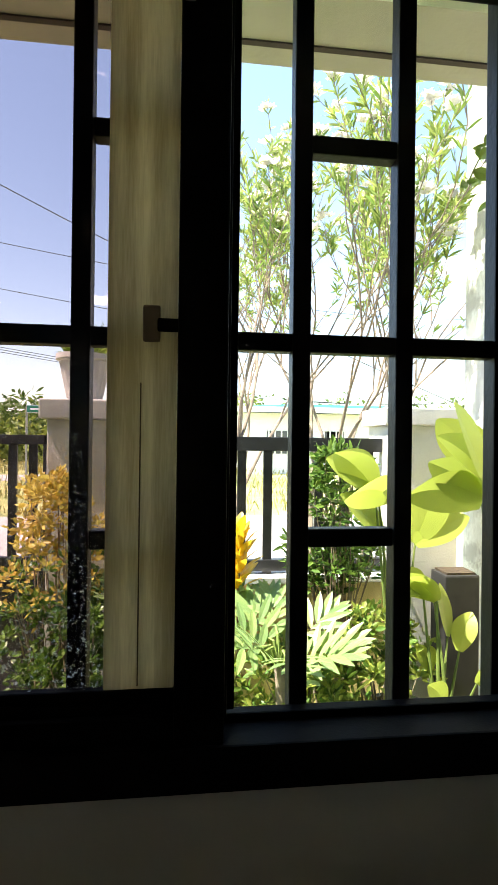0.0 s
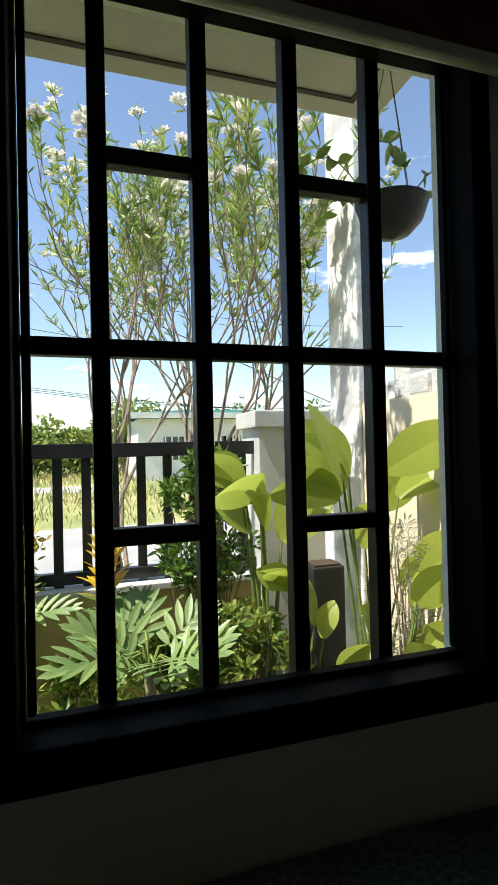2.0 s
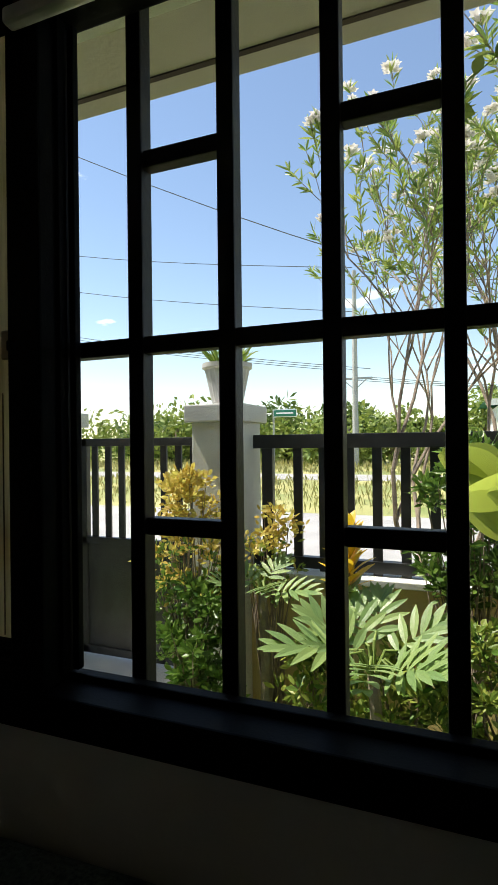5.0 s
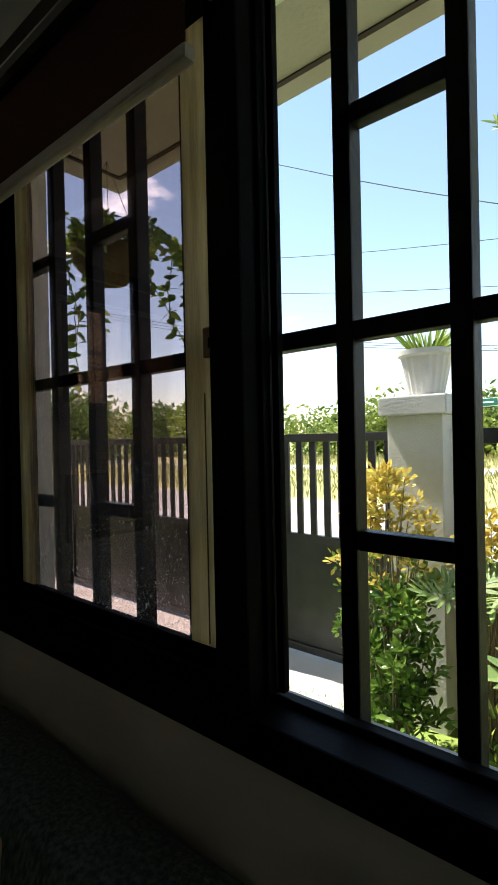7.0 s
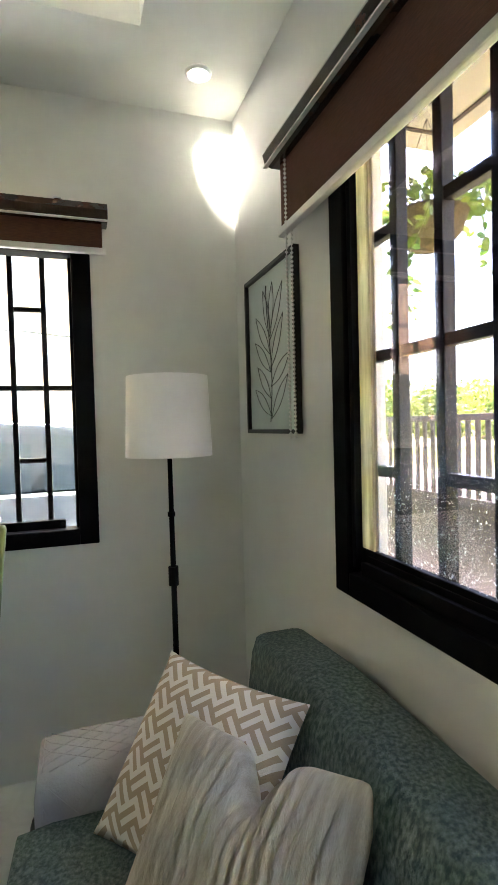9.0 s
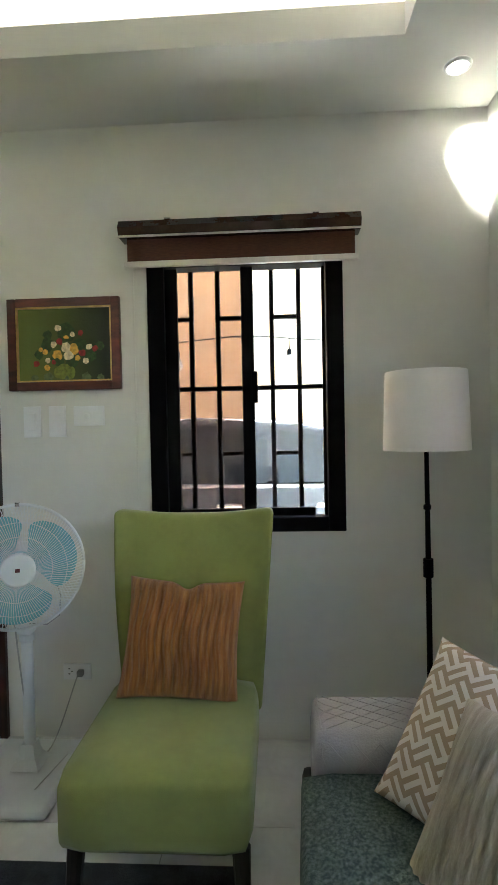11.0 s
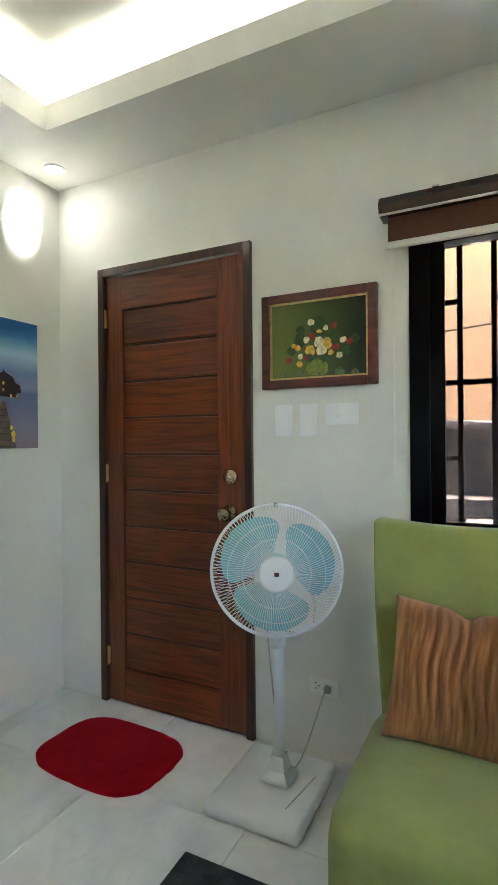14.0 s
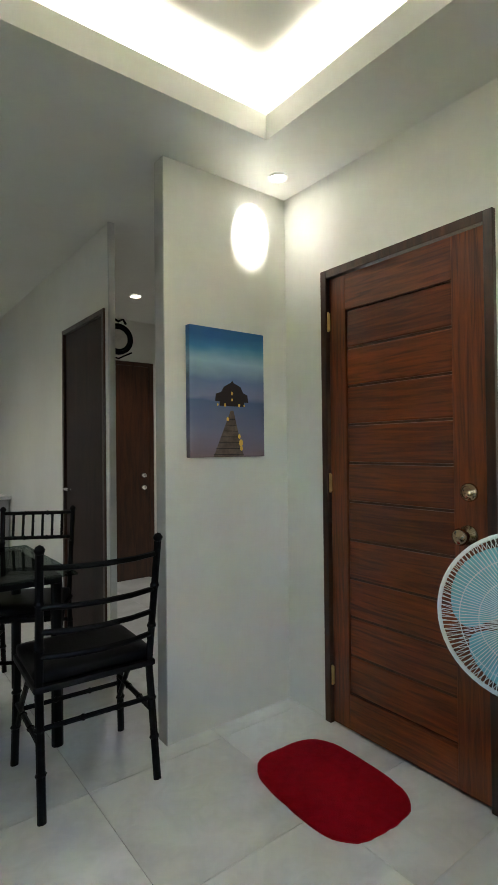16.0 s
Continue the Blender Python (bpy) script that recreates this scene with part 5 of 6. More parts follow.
def shrub(name, label, cx, cy, z0, z1, rx, ry, clumps, per, leaf, lw, material, seed, stems=6, tops=None):
    """A shrub: woody stems that end in clumps of small leaves, uneven in outline."""
    r = random.Random(seed)
    ob = thing(name, label, "shrub", at=(cx, cy, GZ))
    wood, fol, fol2 = bmesh.new(), bmesh.new(), bmesh.new()
    ends = []
    for k in range(clumps):
        a, q, h = r.uniform(0, math.tau), math.sqrt(r.random()), r.random()
        env = math.sin(math.pi * (0.15 + 0.8 * h)) ** 0.6
        ends.append((Vector((rx * q * env * math.cos(a), ry * q * env * math.sin(a), z0 + (z1 - z0) * h + r.uniform(-0.03, 0.03) - GZ)), h))
    for k, (e, h) in enumerate(ends):
        if k % max(1, clumps // (stems * 4)) == 0:
            b = Vector((r.uniform(-0.05, 0.05), r.uniform(-0.05, 0.05), 0))
            bm_tube(wood, [b, b.lerp(e, 0.45) + Vector((r.uniform(-0.03, 0.03), r.uniform(-0.03, 0.03), 0.05)), e], [0.007, 0.005, 0.002], 5)
        for _ in range(per):
            d = rand_dir(r)
            tgt = fol2 if (tops and h > 0.5 + r.uniform(-0.2, 0.2)) else fol
            bm_leaf(tgt, e + d * r.uniform(0.0, 0.045), (d + Vector((0, 0, 0.3))), rand_dir(r), leaf * r.uniform(0.6, 1.2), lw * r.uniform(0.7, 1.1), 3, 0.1)
    part("stems", wood, BARK, ob)["kind"] = "stuff"
    part("foliage", fol, material, ob)["kind"] = "stuff"
    if tops:
        part("foliage_tips", fol2, tops, ob, "golden yellow young leaves")["kind"] = "stuff"
    else:
        fol2.free()
    return ob


shrub("golden_shrub", "golden-tipped bushy shrub beside the gate post", 1.08, 1.62, 0.28, 1.16, 0.26, 0.2, 150, 20, 0.038, 0.022, L_DARK, 21, 8, L_GOLD)
shrub("garden_shrub", "dark green leafy shrub below the garden wall", 1.22, 1.45, -0.02, 0.66, 0.15, 0.14, 95, 17, 0.045, 0.026, L_DARK, 22)
shrub("garden_shrub", "small gold and green shrub against the low wall", 1.44, 1.85, 0.5, 1.0, 0.17, 0.1, 45, 15, 0.038, 0.022, L_MIX, 23, 4, L_GOLD)
shrub("flowering_shrub", "bushy green shrub rising over the fence", 2.36, 1.80, 0.60, 1.28, 0.24, 0.14, 100, 18, 0.055, 0.022, L_DARK, 24, 10)
shrub("flowering_shrub", "reddish green low shrub in the bed", 2.12, 1.45, -0.05, 0.50, 0.28, 0.18, 120, 17, 0.05, 0.026, L_MIX, 25)
shrub("flowering_shrub", "leafy low shrub at the bed's end", 2.46, 1.45, -0.05, 0.62, 0.24, 0.17, 90, 16, 0.045, 0.024, L_MIX, 26)
shrub("garden_shrub", "low leafy shrub under the window", 1.72, 1.55, -0.05, 0.42, 0.18, 0.16, 60, 13, 0.05, 0.026, L_MIX, 27)
shrub("feathery_shrub", "grey-green feathery shrub by the boundary wall", 3.10, 1.25, 0.20, 0.95, 0.16, 0.16, 90, 16, 0.04, 0.006, island_leaf("grey_feather_leaf", (0.22, 0.25, 0.16), (0.45, 0.46, 0.36)), 28)


def split_leaf(bm, base, d, up, length, width):
    """A deeply cut leaf: a midrib with finger lobes on both sides."""
    d = Vector(d).normalized()
    s = d.cross(Vector(up)).normalized()
    u = s.cross(d)
    base = Vector(base)
    for k in range(6):
        f = k / 5
        c = base + d * (length * 0.75 * f) - Vector((0, 0, 1)) * (0.2 * length * f * f)
        ll = width * 0.5 * (0.75 + 0.55 * math.sin(math.pi * (0.15 + 0.7 * f)))
        for sg in (1, -1):
            dd = s * sg * (1.0 - 0.75 * f) + d * (0.35 + 0.9 * f) + u * 0.10
            bm_leaf(bm, c, dd, u, ll, length * 0.15, 5, 0.12, 0.2)


def philodendron(cx, cy, z, n, size, seed, label, face=None):
    r = random.Random(seed)
    ob = thing("split_leaf_plant", label, "plant", group="split-leaf plants", at=(cx, cy, GZ))
    part("trunk", tube([(0, 0, 0), (0.02, 0, (z - GZ) * 0.5), (0, 0, z - GZ)], [0.03, 0.026, 0.02], 8), BARK, ob)
    for k in range(n):
        a = math.tau * k / n + r.uniform(-0.3, 0.3)
        d = Vector((math.cos(a), math.sin(a) * 0.8 - 0.25, r.uniform(0.15, 0.9)))
        tip = Vector((0, 0, z - GZ)) + d.normalized() * size * r.uniform(0.35, 0.6)
        stalk = part("leaf_stalk", tube([(0, 0, z - GZ - 0.03), Vector((0, 0, z - GZ)).lerp(tip, 0.5) + Vector((0, 0, 0.04)), tip], [0.008, 0.006, 0.004], 6), STEMG, ob)
        bm = bmesh.new()
        split_leaf(bm, tip, Vector((d.x, d.y, 0.25 + 0.5 * r.random())), (0, -0.5, 1), size * r.uniform(0.8, 1.1), size * 0.9)
        part("leaf", bm, L_PHIL, stalk)
    return ob


philodendron(2.0, 1.32, 0.46, 9, 0.27, 41, "split-leaf philodendron with grey-green fan leaves")
philodendron(1.46, 1.62, 0.62, 5, 0.20, 42, "taller split-leaf philodendron beside the gate post")

cr_ = thing("croton", "bright yellow croton plant in the garden bed", "plant", at=(1.86, 1.60, GZ))
part("stem", tube([(0, 0, 0), (0.01, 0, 0.5), (0, 0, 1.02)], [0.014, 0.011, 0.006], 7), BARK, cr_)
r = random.Random(51)
for k in range(46):
    f = k / 46
    a = k * 2.4
    bm = bmesh.new()
    bm_leaf(bm, (0, 0, 0.66 + 0.36 * f), (math.cos(a) * (1 - 0.4 * f), math.sin(a) * (1 - 0.4 * f), 0.6 + 0.8 * f), (0, 0, 1), 0.17 * r.uniform(0.8, 1.15), 0.052, 5, 0.25)
    part("leaf", bm, L_CROT if f > 0.25 else L_MIX, cr_)

# broad-leaved plants in pots beside the boundary wall
POTBLK = mat("black_pot", (0.02, 0.02, 0.02), 0.6, 0, 0.3, 20)


def broad_plant(cx, cy, n, zlo, zhi, spread, ll, seed, label):
    r = random.Random(seed)
    ob = thing("broad_leaf_plant", label, "plant", group="broad-leaved plants", at=(cx, cy, GZ))
    for k in range(n):
        a = r.uniform(0, math.tau)
        q = spread * math.sqrt(r.random())
        h = r.uniform(zlo, zhi) - GZ
        e = Vector((q * math.cos(a), q * math.sin(a) * 0.6, h - ll * 0.5))
        b = Vector((r.uniform(-0.06, 0.06), r.uniform(-0.06, 0.06), 0.05))
        st = part("leaf_stalk", tube([b, b.lerp(e, 0.6) + Vector((0, 0, 0.03)), e], [0.009, 0.007, 0.004], 6), STEMG, ob)
        bm = bmesh.new()
        lean = Vector((0.75 * math.cos(a) + r.uniform(-0.4, 0.4), -0.15 + 0.4 * math.sin(a), r.uniform(0.45, 1.1)))
        bm_leaf(bm, e, lean, (r.uniform(-1.2, 0.8), -0.8, r.uniform(0.1, 0.9)), ll * r.uniform(0.8, 1.3), ll * 0.60 * r.uniform(0.8, 1.15), 10, r.uniform(0.05, 0.45), r.uniform(0.08, 0.35))
        part("leaf", bm, L_CANNA, st)
    part("pot", lathe([(0.10, 0.0), (0.14, 0.24), (0.15, 0.24), (0.15, 0.26), (0.125, 0.26), (0.11, 0.20), (0.001, 0.20)], 20), POTBLK, ob, "black plastic pot")
    return ob


broad_plant(2.58, 1.52, 8, 1.02, 1.36, 0.17, 0.34, 61, "tall plant with broad lime-yellow leaves in a pot")
broad_plant(3.02, 1.38, 11, 0.80, 1.40, 0.20, 0.38, 62, "tall broad-leaved plant against the cream wall")
broad_plant(2.72, 1.34, 8, 0.30, 0.85, 0.14, 0.22, 63, "shorter broad-leaved plant with green leaves")
broad_plant(3.02, 1.14, 6, 0.45, 0.95, 0.12, 0.30, 64, "broad-leaved plant with hanging lower leaves")
tr = thing("planter_trough", "black planter trough on the garden wall's end", "planter", at=(0, 0, 0))
part("trough", box(2.90, 3.08, 1.74, 1.90, GZ, 0.68, 0.01), POTBLK, tr)
part("soil", box(2.915, 3.065, 1.755, 1.885, 0.68, 0.69), mat("soil", (0.05, 0.035, 0.02), 0.95, 0, 0.3, 30, 0.8, 60), tr)

# oleander trees beyond the fence
def oleander(bx, by, height, spread, seed, label, lean=(0, 0)):
    r = random.Random(seed)
    ob = thing("flowering_tree", label, "tree", group="oleander trees", at=(bx, by, GZ))
    wood, fol, flo = bmesh.new(), bmesh.new(), bmesh.new()

    def grow(p, d, ln, rad, depth):
        pts, q, dd = [p], p, d.copy()
        for _ in range(4):
            dd = (dd + Vector((r.uniform(-0.20, 0.20), r.uniform(-0.20, 0.20), 0.06))).normalized()
            q = q + dd * (ln / 4)
            pts.append(q)
        bm_tube(wood, pts, [rad, rad * 0.92, rad * 0.84, rad * 0.76, rad * 0.66], 6)
        if depth <= 1:
            for k in range(8 if depth == 0 else 4):
                c = pts[r.randint(1, 4)].lerp(pts[r.randint(1, 4)], r.random())
                for _ in range(3):
                    e = (rand_dir(r, -0.2) + dd * 0.9).normalized()
                    bm_leaf(fol, c, e, rand_dir(r), r.uniform(0.07, 0.125), r.uniform(0.013, 0.022), 3, 0.15)
        if depth == 0:
            if r.random() < 0.6:
                for _ in range(6):
                    c = pts[-1] + Vector((r.uniform(-0.04, 0.04), r.uniform(-0.04, 0.04), r.uniform(-0.02, 0.04)))
                    for j in range(5):
                        a = math.tau * j / 5
                        bm_leaf(flo, c, (math.cos(a), math.sin(a), 0.35), (0, 0, 1), 0.042, 0.030, 2)
            return
        for k in range(3 if depth > 1 else 2):
            a = r.uniform(0, math.tau)
            nd = (dd + Vector((math.cos(a), math.sin(a) * 0.8, r.uniform(-0.1, 0.35))) * r.uniform(0.38, 0.62)).normalized()
            grow(pts[-1 - (k == 2)], nd, ln * r.uniform(0.66, 0.84), rad * 0.60, depth - 1)

    for k in range(3):
        a = math.tau * k / 3 + seed
        grow(Vector((0.07 * math.cos(a), 0.07 * math.sin(a), -0.05)), Vector((0.33 * spread * math.cos(a) + lean[0], 0.25 * math.sin(a) + lean[1], 1)), height * 0.36, 0.022, 4)
    part("branches", wood, BARK, ob, "grey branching stems")
    part("foliage", fol, L_OLE, ob)["kind"] = "stuff"
    part("flowers", flo, PETAL, ob, "small white flowers")["kind"] = "stuff"
    return ob


oleander(2.16, 3.0, 3.6, 0.55, 71, "tall open oleander tree with white flowers", (0.10, 0))
oleander(2.78, 3.1, 3.8, 0.85, 77, "open-branched oleander tree behind the corner post", (0.05, 0))

# weathered column behind the boundary wall
wc = thing("old_column", "tall weathered white concrete column with peeling paint", "column", box(3.33, 3.49, 1.99, 2.36, GZ - 0.05, 4.6, 0.01),
           mat("peeling_white", (0.50, 0.49, 0.47), 0.9, 0, 0, 5, 0.7, 14, second=(0.82, 0.82, 0.80), ramp=(0.40, 0.55)))

# pots on the gate posts
POTW = mat("white_fluted_pot", (0.54, 0.53, 0.50), 0.6, 0, 0.06, 12, 0.1, 80)


def potted(cx, cy, z, seed, label):
    ob = thing("potted_plant", label, "plant", group="pots on the gate posts", at=(cx, cy, z))
    bm = bmesh.new()
    seg, rings = 40, []
    for rad, zz in ((0.075, 0), (0.085, 0.02), (0.122, 0.20), (0.142, 0.21), (0.142, 0.235), (0.125, 0.235), (0.115, 0.19), (0.001, 0.19)):
        rings.append([bm.verts.new(((rad + (0.004 if k % 2 and 0.01 < zz < 0.205 and rad > 0.08 and rad < 0.13 else 0)) * math.cos(math.tau * k / seg), (rad + (0.004 if k % 2 and 0.01 < zz < 0.205 else 0)) * math.sin(math.tau * k / seg), zz)) for k in range(seg)])
    for a, b in zip(rings, rings[1:]):
        for k in range(seg):
            bm.faces.new((a[k], a[(k + 1) % seg], b[(k + 1) % seg], b[k]))
    bm.faces.new(list(reversed(rings[0])))
    part("pot", bm, POTW, ob, "white fluted pot")
    r2 = random.Random(seed)
    fol = bmesh.new()
    for _ in range(70):
        a = r2.uniform(0, math.tau)
        bm_leaf(fol, (0.05 * math.cos(a), 0.05 * math.sin(a), 0.19), (math.cos(a) * r2.uniform(0.1, 0.8), math.sin(a) * r2.uniform(0.1, 0.8), 1), rand_dir(r2), r2.uniform(0.14, 0.30), 0.016, 5, r2.uniform(0.1, 0.5))
    part("foliage", fol, GRASSB, ob)["kind"] = "stuff"
    return ob


potted(1.11, 2.05, 1.52, 91, "white fluted pot with a grassy plant on the post")
potted(-0.165, 2.06, 1.52, 92, "white fluted pot with ferny plant on the post")

# hanging baskets under the canopy corners
WIRE = mat("thin_wire", (0.10, 0.10, 0.09), 0.5, 0.5)


def hanging_basket(cx, cy, zc, rad, seed, label, vines, coir):
    ob = thing("hanging_basket", label, "planter", group="hanging baskets", at=(cx, cy, zc))
    r2 = random.Random(seed)
    m = mat("coir_liner", (0.10, 0.07, 0.035), 0.95, 0, 0.4, 25, 1.0, 60) if coir else POTBLK
    part("bowl", lathe([(0.001, -rad * 0.95), (rad * 0.5, -rad * 0.82), (rad * 0.85, -rad * 0.45), (rad, 0), (rad * 1.03, 0.008), (rad * 0.95, 0.005), (rad * 0.8, -0.03), (0.001, -0.03)], 24), m, ob, smooth=True)
    for k in range(3):
        a = math.tau * k / 3 + 0.4
        part("hanger", tube([(rad * math.cos(a), rad * math.sin(a), 0.0), (0, 0, 2.448 - zc)], 0.0014, 4), WIRE, ob)
    for v in range(vines):
        a = r2.uniform(0, math.tau)
        p = Vector((rad * 0.8 * math.cos(a), rad * 0.8 * math.sin(a), 0.01))
        pts, d = [p], Vector((math.cos(a) * 0.6, math.sin(a) * 0.6, 0.7))
        for k in range(r2.randint(9, 21) if coir else r2.randint(6, 14)):
            d = (d + Vector((r2.uniform(-0.35, 0.35), r2.uniform(-0.35, 0.35), -0.30))).normalized()
            pts.append(pts[-1] + d * 0.045)
        vn = part("vine", tube(pts, 0.0018, 4), STEMG, ob)
        fol = bmesh.new()
        for q in pts[1:]:
            for _ in range(2 if not coir else 3):
                e = rand_dir(r2)
                bm_leaf(fol, q, e, rand_dir(r2), r2.uniform(0.03, 0.055), r2.uniform(0.02, 0.036), 4, 0.3)
        part("foliage", fol, L_VINE, vn)["kind"] = "stuff"
    if coir:
        fol = bmesh.new()
        for _ in range(140):
            e = rand_dir(r2, -0.1)
            q = Vector((e.x * rad, e.y * rad, abs(e.z) * 0.09))
            bm_leaf(fol, q, e, rand_dir(r2), r2.uniform(0.03, 0.06), 0.03, 3, 0.2)
        part("foliage", fol, L_VINE, ob)["kind"] = "stuff"
    return ob


hanging_basket(2.632, 0.55, 2.0, 0.102, 101, "black hanging pot with a trailing vine", 5, False)
hanging_basket(0.39, 0.65, 2.08, 0.145, 102, "hanging coir basket with long trailing vines", 16, True)

# grass tufts near the gate
bm = bmesh.new()
r = random.Random(7)
for _ in range(2600):
    q = (r.uniform(-0.6, 1.7), r.uniform(0.9, 1.8), GZ)
    bm_leaf(bm, q, (r.uniform(-0.5, 0.5), r.uniform(-0.5, 0.5), 1), rand_dir(r), r.uniform(0.03, 0.09), 0.007, 2, 0.3)
thing("lawn_grass", "short green garden grass beside the gate", "grass", bm, GRASSB, kind="stuff")
bm = bmesh.new()
for _ in range(9000):
    yy = r.choice((r.uniform(9.8, 18.8), r.uniform(22.6, 34)))
    xx = r.uniform(-22, 9)
    s = 0.5 + yy / 30
    bm_leaf(bm, (xx, yy, GZ - 0.06), (r.uniform(-0.4, 0.4), r.uniform(-0.4, 0.4), 1), rand_dir(r), r.uniform(0.12, 0.42) * s, 0.05 * s, 2, 0.2)
thing("field_grass", "tall dry grass of the open field", "grass", bm, island_leaf("dry_grass_blade", (0.26, 0.26, 0.07), (0.52, 0.46, 0.20), 0.7, 0.3), kind="stuff")

# far trees and bushes
def far_tree(cx, cy, h, w, n, seed, material, label, trunk=0.25, leaf=0.45):
    r2 = random.Random(seed)
    ob = thing("distant_tree", label, "tree", group="distant trees", at=(cx, cy, GZ - 0.06))
    part("trunk", tube([(0, 0, 0), (0.1, 0, h * 0.35), (0, 0, h * 0.75)], [0.05 * w, 0.04 * w, 0.015 * w], 7), BARK, ob)
    lobes = [(Vector((r2.uniform(-0.36, 0.36) * w, r2.uniform(-0.3, 0.3) * w, h * r2.uniform(trunk + 0.1, 0.86))), w * r2.uniform(0.18, 0.30)) for _ in range(16)]
    bm2 = bmesh.new()
    for _ in range(n):
        c, rad = r2.choice(lobes)
        d = rand_dir(r2, -0.8)
        bm_leaf(bm2, c + d * rad * r2.uniform(0.65, 1.05), rand_dir(r2), rand_dir(r2), leaf * r2.uniform(0.5, 1.1), leaf * 0.5, 2)
    part("crown", bm2, material, ob)["kind"] = "stuff"
    return ob


far_tree(-3.65, 36.0, 4.2, 4.5, 3200, 201, L_FAR, "round dark green tree across the field", 0.0, 0.5)
r = random.Random(17)
for k in range(15):
    xx = -46 + 3.0 * k + r.uniform(-1, 1)
    far_tree(xx, 30 + 0.25 * abs(k - 9) + r.uniform(-3, 6), r.uniform(3.0, 4.6), r.uniform(5.0, 7.0), 1700, 300 + k, L_FARL if k % 3 else L_FAR, "leafy tree of the far tree line", 0.0, 0.55)
for k in range(6):
    far_tree(-1.5 + 1.3 * k + r.uniform(-0.4, 0.4), 33 + r.uniform(-2, 4), r.uniform(2.6, 5.2), r.uniform(2.6, 3.6), 900, 330 + k, L_FARL, "light green tree near the far house", 0.05, 0.45)
for k in range(8):
    far_tree(-30 - 3 * k, 12 + 1.6 * k, r.uniform(3.4, 5), r.uniform(5, 7), 1300, 360 + k, L_FARL, "leafy tree beyond the driveway gate", 0.0, 0.55)
for k in range(5):
    far_tree(6 + 4.5 * k, 40 + r.uniform(-3, 3), r.uniform(5, 6.5), 5, 500, 380 + k, L_FAR, "dark tree behind the far house", 0.2, 0.5)

for k in range(6):
    far_tree(-33 - 1.9 * k, 18.5 + 1.9 * k, r.uniform(4.0, 5.2), r.uniform(6, 7.5), 1300, 400 + k, L_FARL if k % 2 else L_FAR, "leafy tree beyond the driveway gate", 0.0, 0.55)

# far house with a green roof
HW, HG = mat("far_house_wall", (0.70, 0.70, 0.68), 0.85, 0, 0.06, 1.5), mat("green_metal_roof", (0.012, 0.15, 0.11), 0.5, 0, 0.12, 2)
hs = thing("far_house", "white single-storey house with a green roof", "house", at=(0, 0, GZ - 0.06))
part("wall", box(4.2, 15.0, 24.0, 30.0, 0, 2.95), HW, hs)
bm = bmesh.new()
v = [bm.verts.new(c) for c in ((3.7, 23.5, 3.2), (15.5, 23.5, 3.2), (15.5, 30.5, 3.2), (3.7, 30.5, 3.2), (7.0, 27, 3.62), (12.4, 27, 3.62))]
for f in ((0, 1, 5, 4), (1, 2, 5), (2, 3, 4, 5), (3, 0, 4), (3, 2, 1, 0)):
    bm.faces.new([v[i] for i in f])
part("roof", bm, HG, hs, "green metal hip roof")
part("fascia", box(3.7, 15.5, 23.42, 23.5, 2.95, 3.22), HW, hs)
HWIN = mat("far_window_glass", (0.05, 0.06, 0.07), 0.2, 0, 0.2, 3)
for k in range(3):
    xx = 5.4 + 2.7 * k
    wv = part("window", box(xx, xx + 1.1, 23.97, 24.02, 1.0, 2.1), HWIN, hs)
    for q in range(4):
        part("window_bar", box(xx + 0.05 + 0.31 * q, xx + 0.12 + 0.31 * q, 23.94, 23.972, 0.98, 2.12), HW, wv)
part("door", box(8.35, 9.05, 23.97, 24.03, 0.0, 2.1), HWIN, hs)

# street sign, utility pole, wires
ST = mat("galvanised_steel", (0.35, 0.36, 0.36), 0.5, 0.6, 0.1, 10)
sg = thing("street_sign", "green street sign on a thin post", "sign", at=(-3.55, 16.9, GZ - 0.06))
part("post", tube([(0, 0, 0), (0, 0, 2.62)], 0.035, 8), ST, sg)
part("sign_board", box(0.02, 0.84, -0.05, -0.03, 2.39, 2.62, 0.01), mat("sign_green", (0.01, 0.16, 0.11), 0.4), sg, "green sign board")
part("sign_border", box(0.0, 0.86, -0.03, -0.02, 2.37, 2.64, 0.01), WHITEPL, sg)
part("lettering_bar", box(0.12, 0.74, -0.056, -0.0505, 2.48, 2.53), WHITEPL, sg)
up = thing("utility_pole", "grey concrete utility pole with cross-arm and wires", "pole", at=(-2.88, 30.1, GZ - 0.06))
part("pole", tube([(0, 0, 0), (0, 0, 11.5)], [0.19, 0.12], 10), mat("pole_concrete", (0.42, 0.42, 0.41), 0.85, 0, 0.1, 3), up)
part("cross_arm", box(-1.0, 1.0, -0.06, 0.06, 5.12, 5.24), ST, up)
part("brace", tube([(-0.7, 0, 5.16), (0, -0.1, 4.5)], 0.03, 6), ST, up)
part("brace", tube([(0.7, 0, 5.16), (0, -0.1, 4.5)], 0.03, 6), ST, up)
part("transformer", lathe([(0.001, 7.6), (0.26, 7.6), (0.26, 8.5), (0.001, 8.55)], 16, Matrix.Translation((0.45, 0, 0))), ST, up)
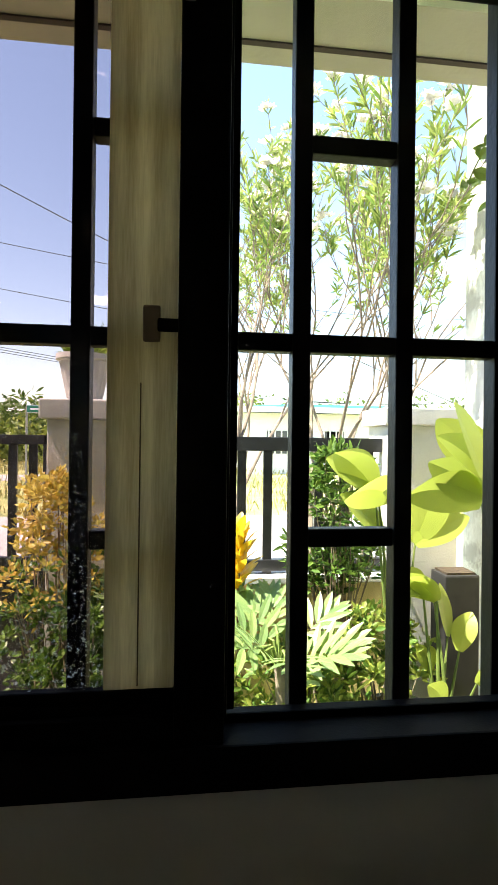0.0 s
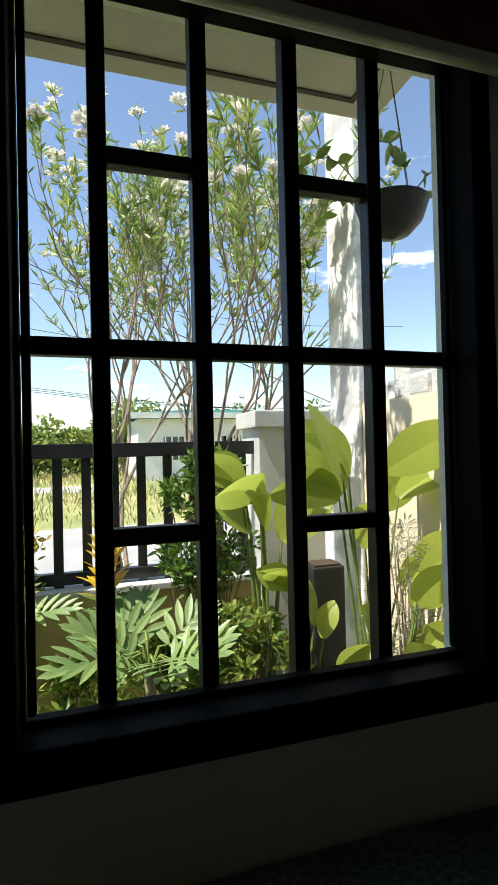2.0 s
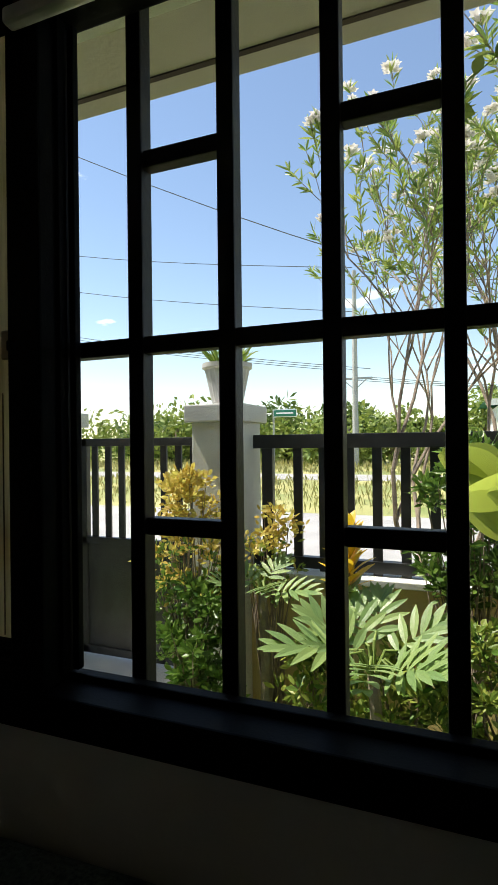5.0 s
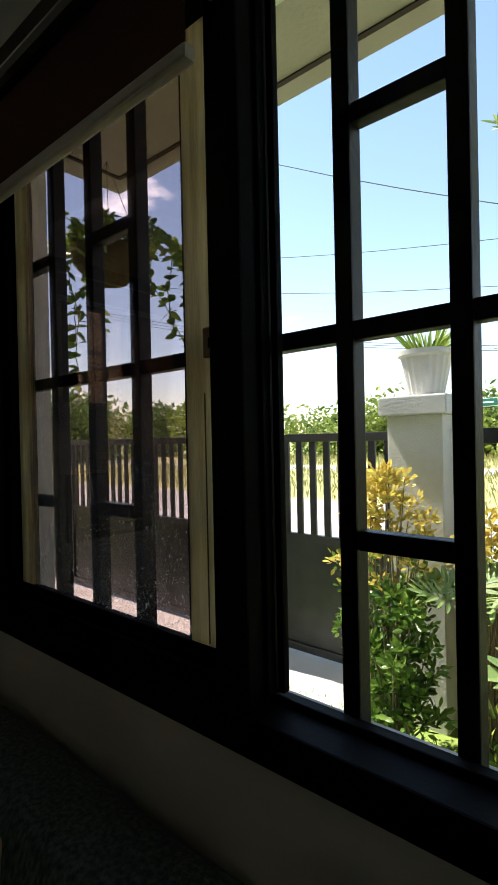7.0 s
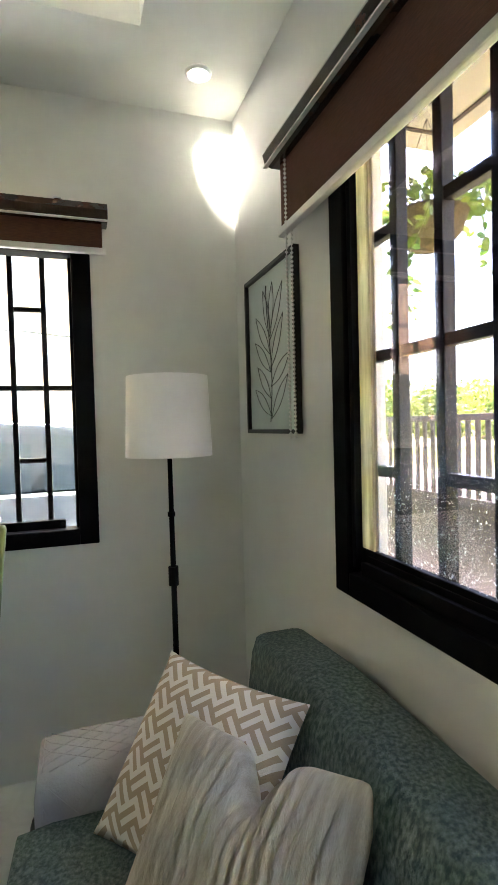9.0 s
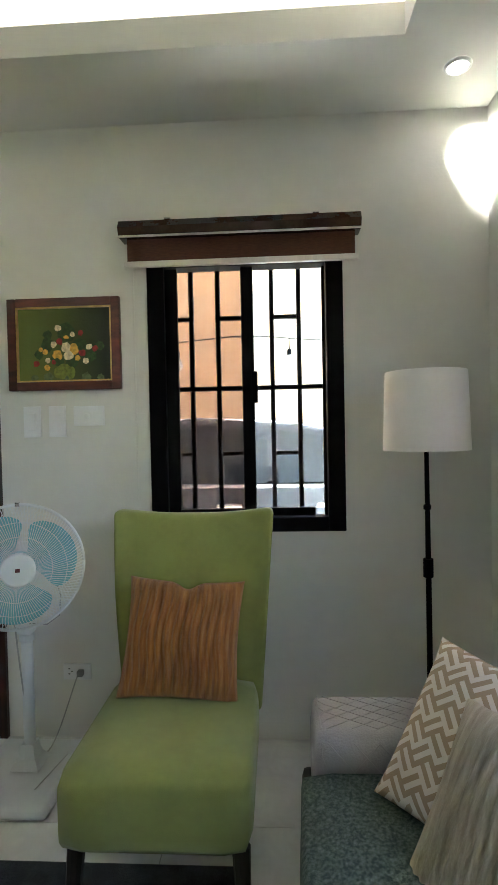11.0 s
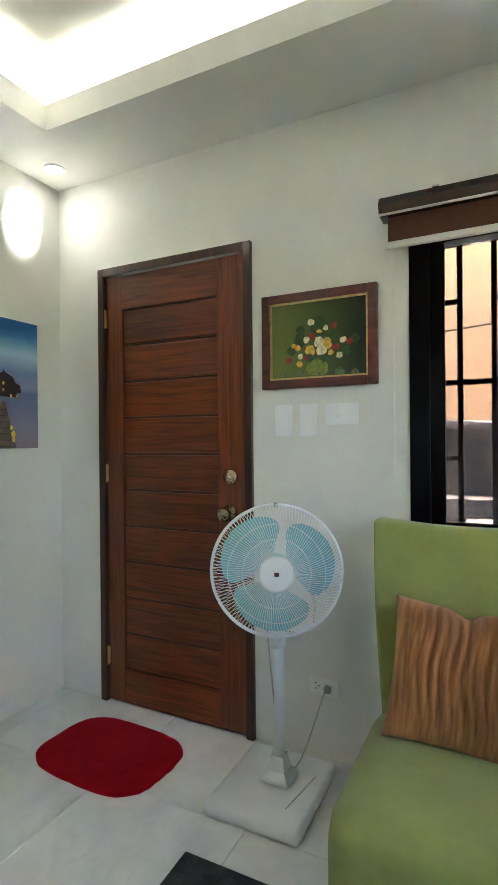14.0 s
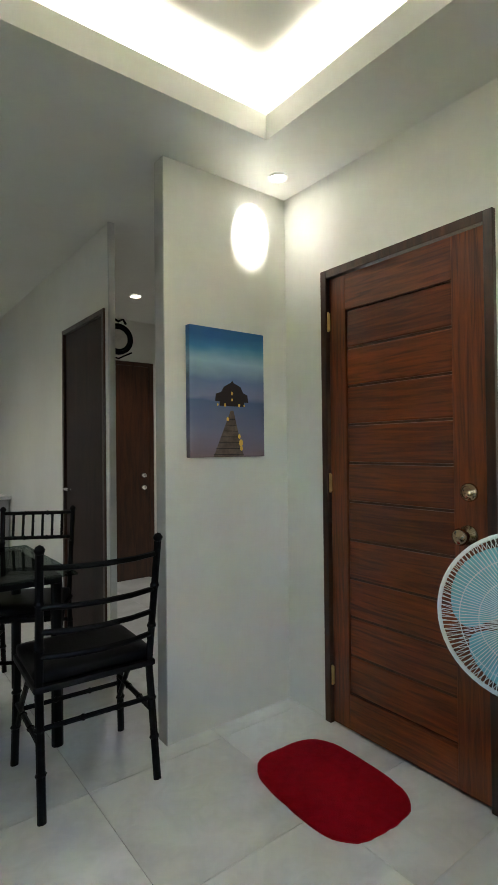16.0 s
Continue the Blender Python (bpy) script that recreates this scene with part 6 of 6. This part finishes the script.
for k, (zz, xx) in enumerate(((5.2, -0.9), (5.2, 0.0), (5.2, 0.9), (8.6, 0), (11.2, -0.1))):
    pts = []
    for s in range(13):
        f = s / 12
        pts.append((xx - 40 * f, -1.0 * f, zz + 0.5 + 8.5 * f - 0.9 * math.sin(f * math.pi)))
    part("wire", tube(pts, 0.022, 4), WIRE, up)
    pts = [(xx + 30 * s / 10, 6.0 * s / 10, zz - 1.0 * math.sin(s / 10 * math.pi)) for s in range(11)]
    part("wire", tube(pts, 0.02, 4), WIRE, up)
pts = [(10.75 - 21 * s / 12, -20.1, 2.2 + 9.2 * s / 12 + 1.2 * (s / 12) ** 2 - 0.35 * math.sin(s / 12 * math.pi)) for s in range(13)]
part("service_wire", tube(pts, 0.012, 4), WIRE, up)

# ---- side yard: neighbour's wall, car, string of bulbs ----
thing("yard_paving", "concrete paving of the side yard", "pavement", box(-6, -0.15, -8, 1.8, GZ - 0.2, GZ - 0.01), PATHM, kind="structure")
thing("neighbour_wall", "tall peach wall of the neighbouring house", "wall", box(-4.5, -4.3, -9.0, 0.6, GZ - 0.2, 6.0), PEACH, kind="structure")

CARM = mat("dark_grey_car_paint", (0.055, 0.06, 0.07), 0.25, 0.4, 0.1, 4, coat=1.0)
CARG = mat("car_glass", (0.02, 0.025, 0.03), 0.05, 0, 0.1, 5)
car = thing("parked_car", "dark grey family car parked in the side yard", "car", at=(-2.35, -0.85, GZ - 0.01))


def car_body(profile, hw_low, hw_top, z_belt):
    """Side outline (y, z) swept across the width, narrowing above the belt line."""
    bm2 = bmesh.new()
    ringl, ringr = [], []
    for y, z in profile:
        f = min(1, max(0, (z - z_belt) / 0.55))
        w2 = hw_low + (hw_top - hw_low) * f
        ringl.append(bm2.verts.new((-w2, y, z)))
        ringr.append(bm2.verts.new((w2, y, z)))
    n2 = len(profile)
    for k in range(n2):
        bm2.faces.new((ringl[k], ringl[(k + 1) % n2], ringr[(k + 1) % n2], ringr[k]))
    bm2.faces.new(ringl)
    bm2.faces.new(list(reversed(ringr)))
    bmesh.ops.bevel(bm2, geom=bm2.edges[:], offset=0.05, segments=3, affect="EDGES", profile=0.6)
    return bm2


part("body", car_body([(-2.1, 0.28), (2.1, 0.28), (2.16, 0.62), (2.02, 0.86), (1.15, 1.0), (-1.95, 1.06), (-2.12, 0.9), (-2.16, 0.6)], 0.86, 0.84, 1.0), CARM, car, smooth=True)
part("cabin", car_body([(1.25, 0.98), (0.55, 1.36), (0.1, 1.47), (-0.6, 1.50), (-1.3, 1.46), (-1.85, 1.05)], 0.83, 0.66, 0.98), CARM, car, smooth=True)
for ya, yb, yc, yd in ((0.95, 0.46, 0.0, 0.0), (-0.08, -0.08, -0.95, -0.95), (-1.03, -1.03, -1.38, -1.62)):
    bm = bmesh.new()
    for q in ((ya, 1.03, 0.845), (yb, 1.33, 0.742), (yc, 1.40 if yc > -1.2 else 1.36, 0.722 if yc > -1.2 else 0.732), (yd, 1.03, 0.845)):
        bm.verts.new((q[2] + 0.022, q[0], q[1]))
    bm.verts.ensure_lookup_table()
    bm.faces.new(bm.verts[:])
    part("side_window", bm, CARG, car)
part("belt_trim", box(0.862, 0.872, -1.7, 1.1, 1.0, 1.02), CHROME, car)
part("lower_trim", box(0.862, 0.872, -1.9, 1.9, 0.62, 0.65), CHROME, car)
for yy in (-0.35, 0.35):
    part("door_handle", box(0.862, 0.885, yy - 0.09, yy + 0.09, 0.86, 0.89, 0.006), CHROME, car)
part("side_mirror", soft_box(0.86, 1.02, 0.70, 0.86, 1.0, 1.13, 0.03), CARM, car, smooth=True)
TYRE = mat("tyre_rubber", (0.015, 0.015, 0.015), 0.85)
for sx in (-0.8, 0.8):
    for yy in (-1.32, 1.35):
        wm = Matrix.Translation((sx, yy, 0.32)) @ pose(0, 0, 0, 0, 90, 0)
        wh = part("wheel", lathe([(0.21, -0.1), (0.31, -0.1), (0.325, -0.05), (0.325, 0.05), (0.31, 0.1), (0.21, 0.1)], 28, wm), TYRE, car)
        part("rim", lathe([(0.001, 0.06), (0.10, 0.085), (0.21, 0.09), (0.21, -0.09), (0.001, -0.06)], 20, wm), CHROME, wh)
sl = thing("string_lights", "string of clear bulbs hung along the side yard", "lights", at=(-0.75, 0, 0))
pts = [(0, -1.9 + 0.2 * k, 1.79 - 0.02 * math.sin(k * 1.1)) for k in range(10)]
pts = [(0.6, -2.15, 1.82)] + pts + [(0.6, 0.12, 1.82)]
part("cable", tube(pts, 0.004, 5), WIRE, sl)
for yy in (-1.40, -0.78, -0.16):
    sk = part("socket", tube([(0, yy, 1.79), (0, yy, 1.735), (0, yy, 1.73), (0, yy, 1.70)], [0.003, 0.003, 0.013, 0.013], 10), BLACK, sl)
    part("bulb", lathe([(0.010, 1.70), (0.022, 1.675), (0.026, 1.65), (0.016, 1.632), (0.0005, 1.627)], 14, Matrix.Translation((0, yy, 0))), mat("clear_bulb", (0.8, 0.8, 0.78), 0.1), sk, smooth=True)

# ---- floor tiles ----
TILE = mat("marble_tile", (0.68, 0.69, 0.68), 0.14, 0, 0, 1.1, 0, second=(0.83, 0.84, 0.83), rand=0.02, ramp=(0.30, 0.56), coat=0.15)
for n in TILE.node_tree.nodes:
    if n.type == "TEX_NOISE":
        n.inputs["Distortion"].default_value = 2.2
TS = 0.6
tile_me = mesh_of("tile", box(0.0012, TS - 0.0012, 0.0012, TS - 0.0012, -0.006, 0.0, 0.0012), TILE)
for i in range(-2, 8):
    for j in range(-11, 0):
        xa, ya = -0.12 + TS * i, 0.0 + TS * j + 0.0
        ya = -0.63 + TS * (j + 1)
        cx0, cx1 = max(xa, -1.3), min(xa + TS, RX)
        cy0, cy1 = max(ya, -6.6), min(ya + TS, 0.0)
        if cx1 - cx0 < 0.01 or cy1 - cy0 < 0.01:
            continue
        if cx1 - cx0 > TS - 0.001 and cy1 - cy0 > TS - 0.001:
            shared("tile", tile_me, floor, Matrix.Translation((xa, ya, 0)))
        else:
            part("tile", box(cx0 + 0.0012, cx1 - 0.0012, cy0 + 0.0012, cy1 - 0.0012, -0.006, 0.0, 0.0012), TILE, floor)
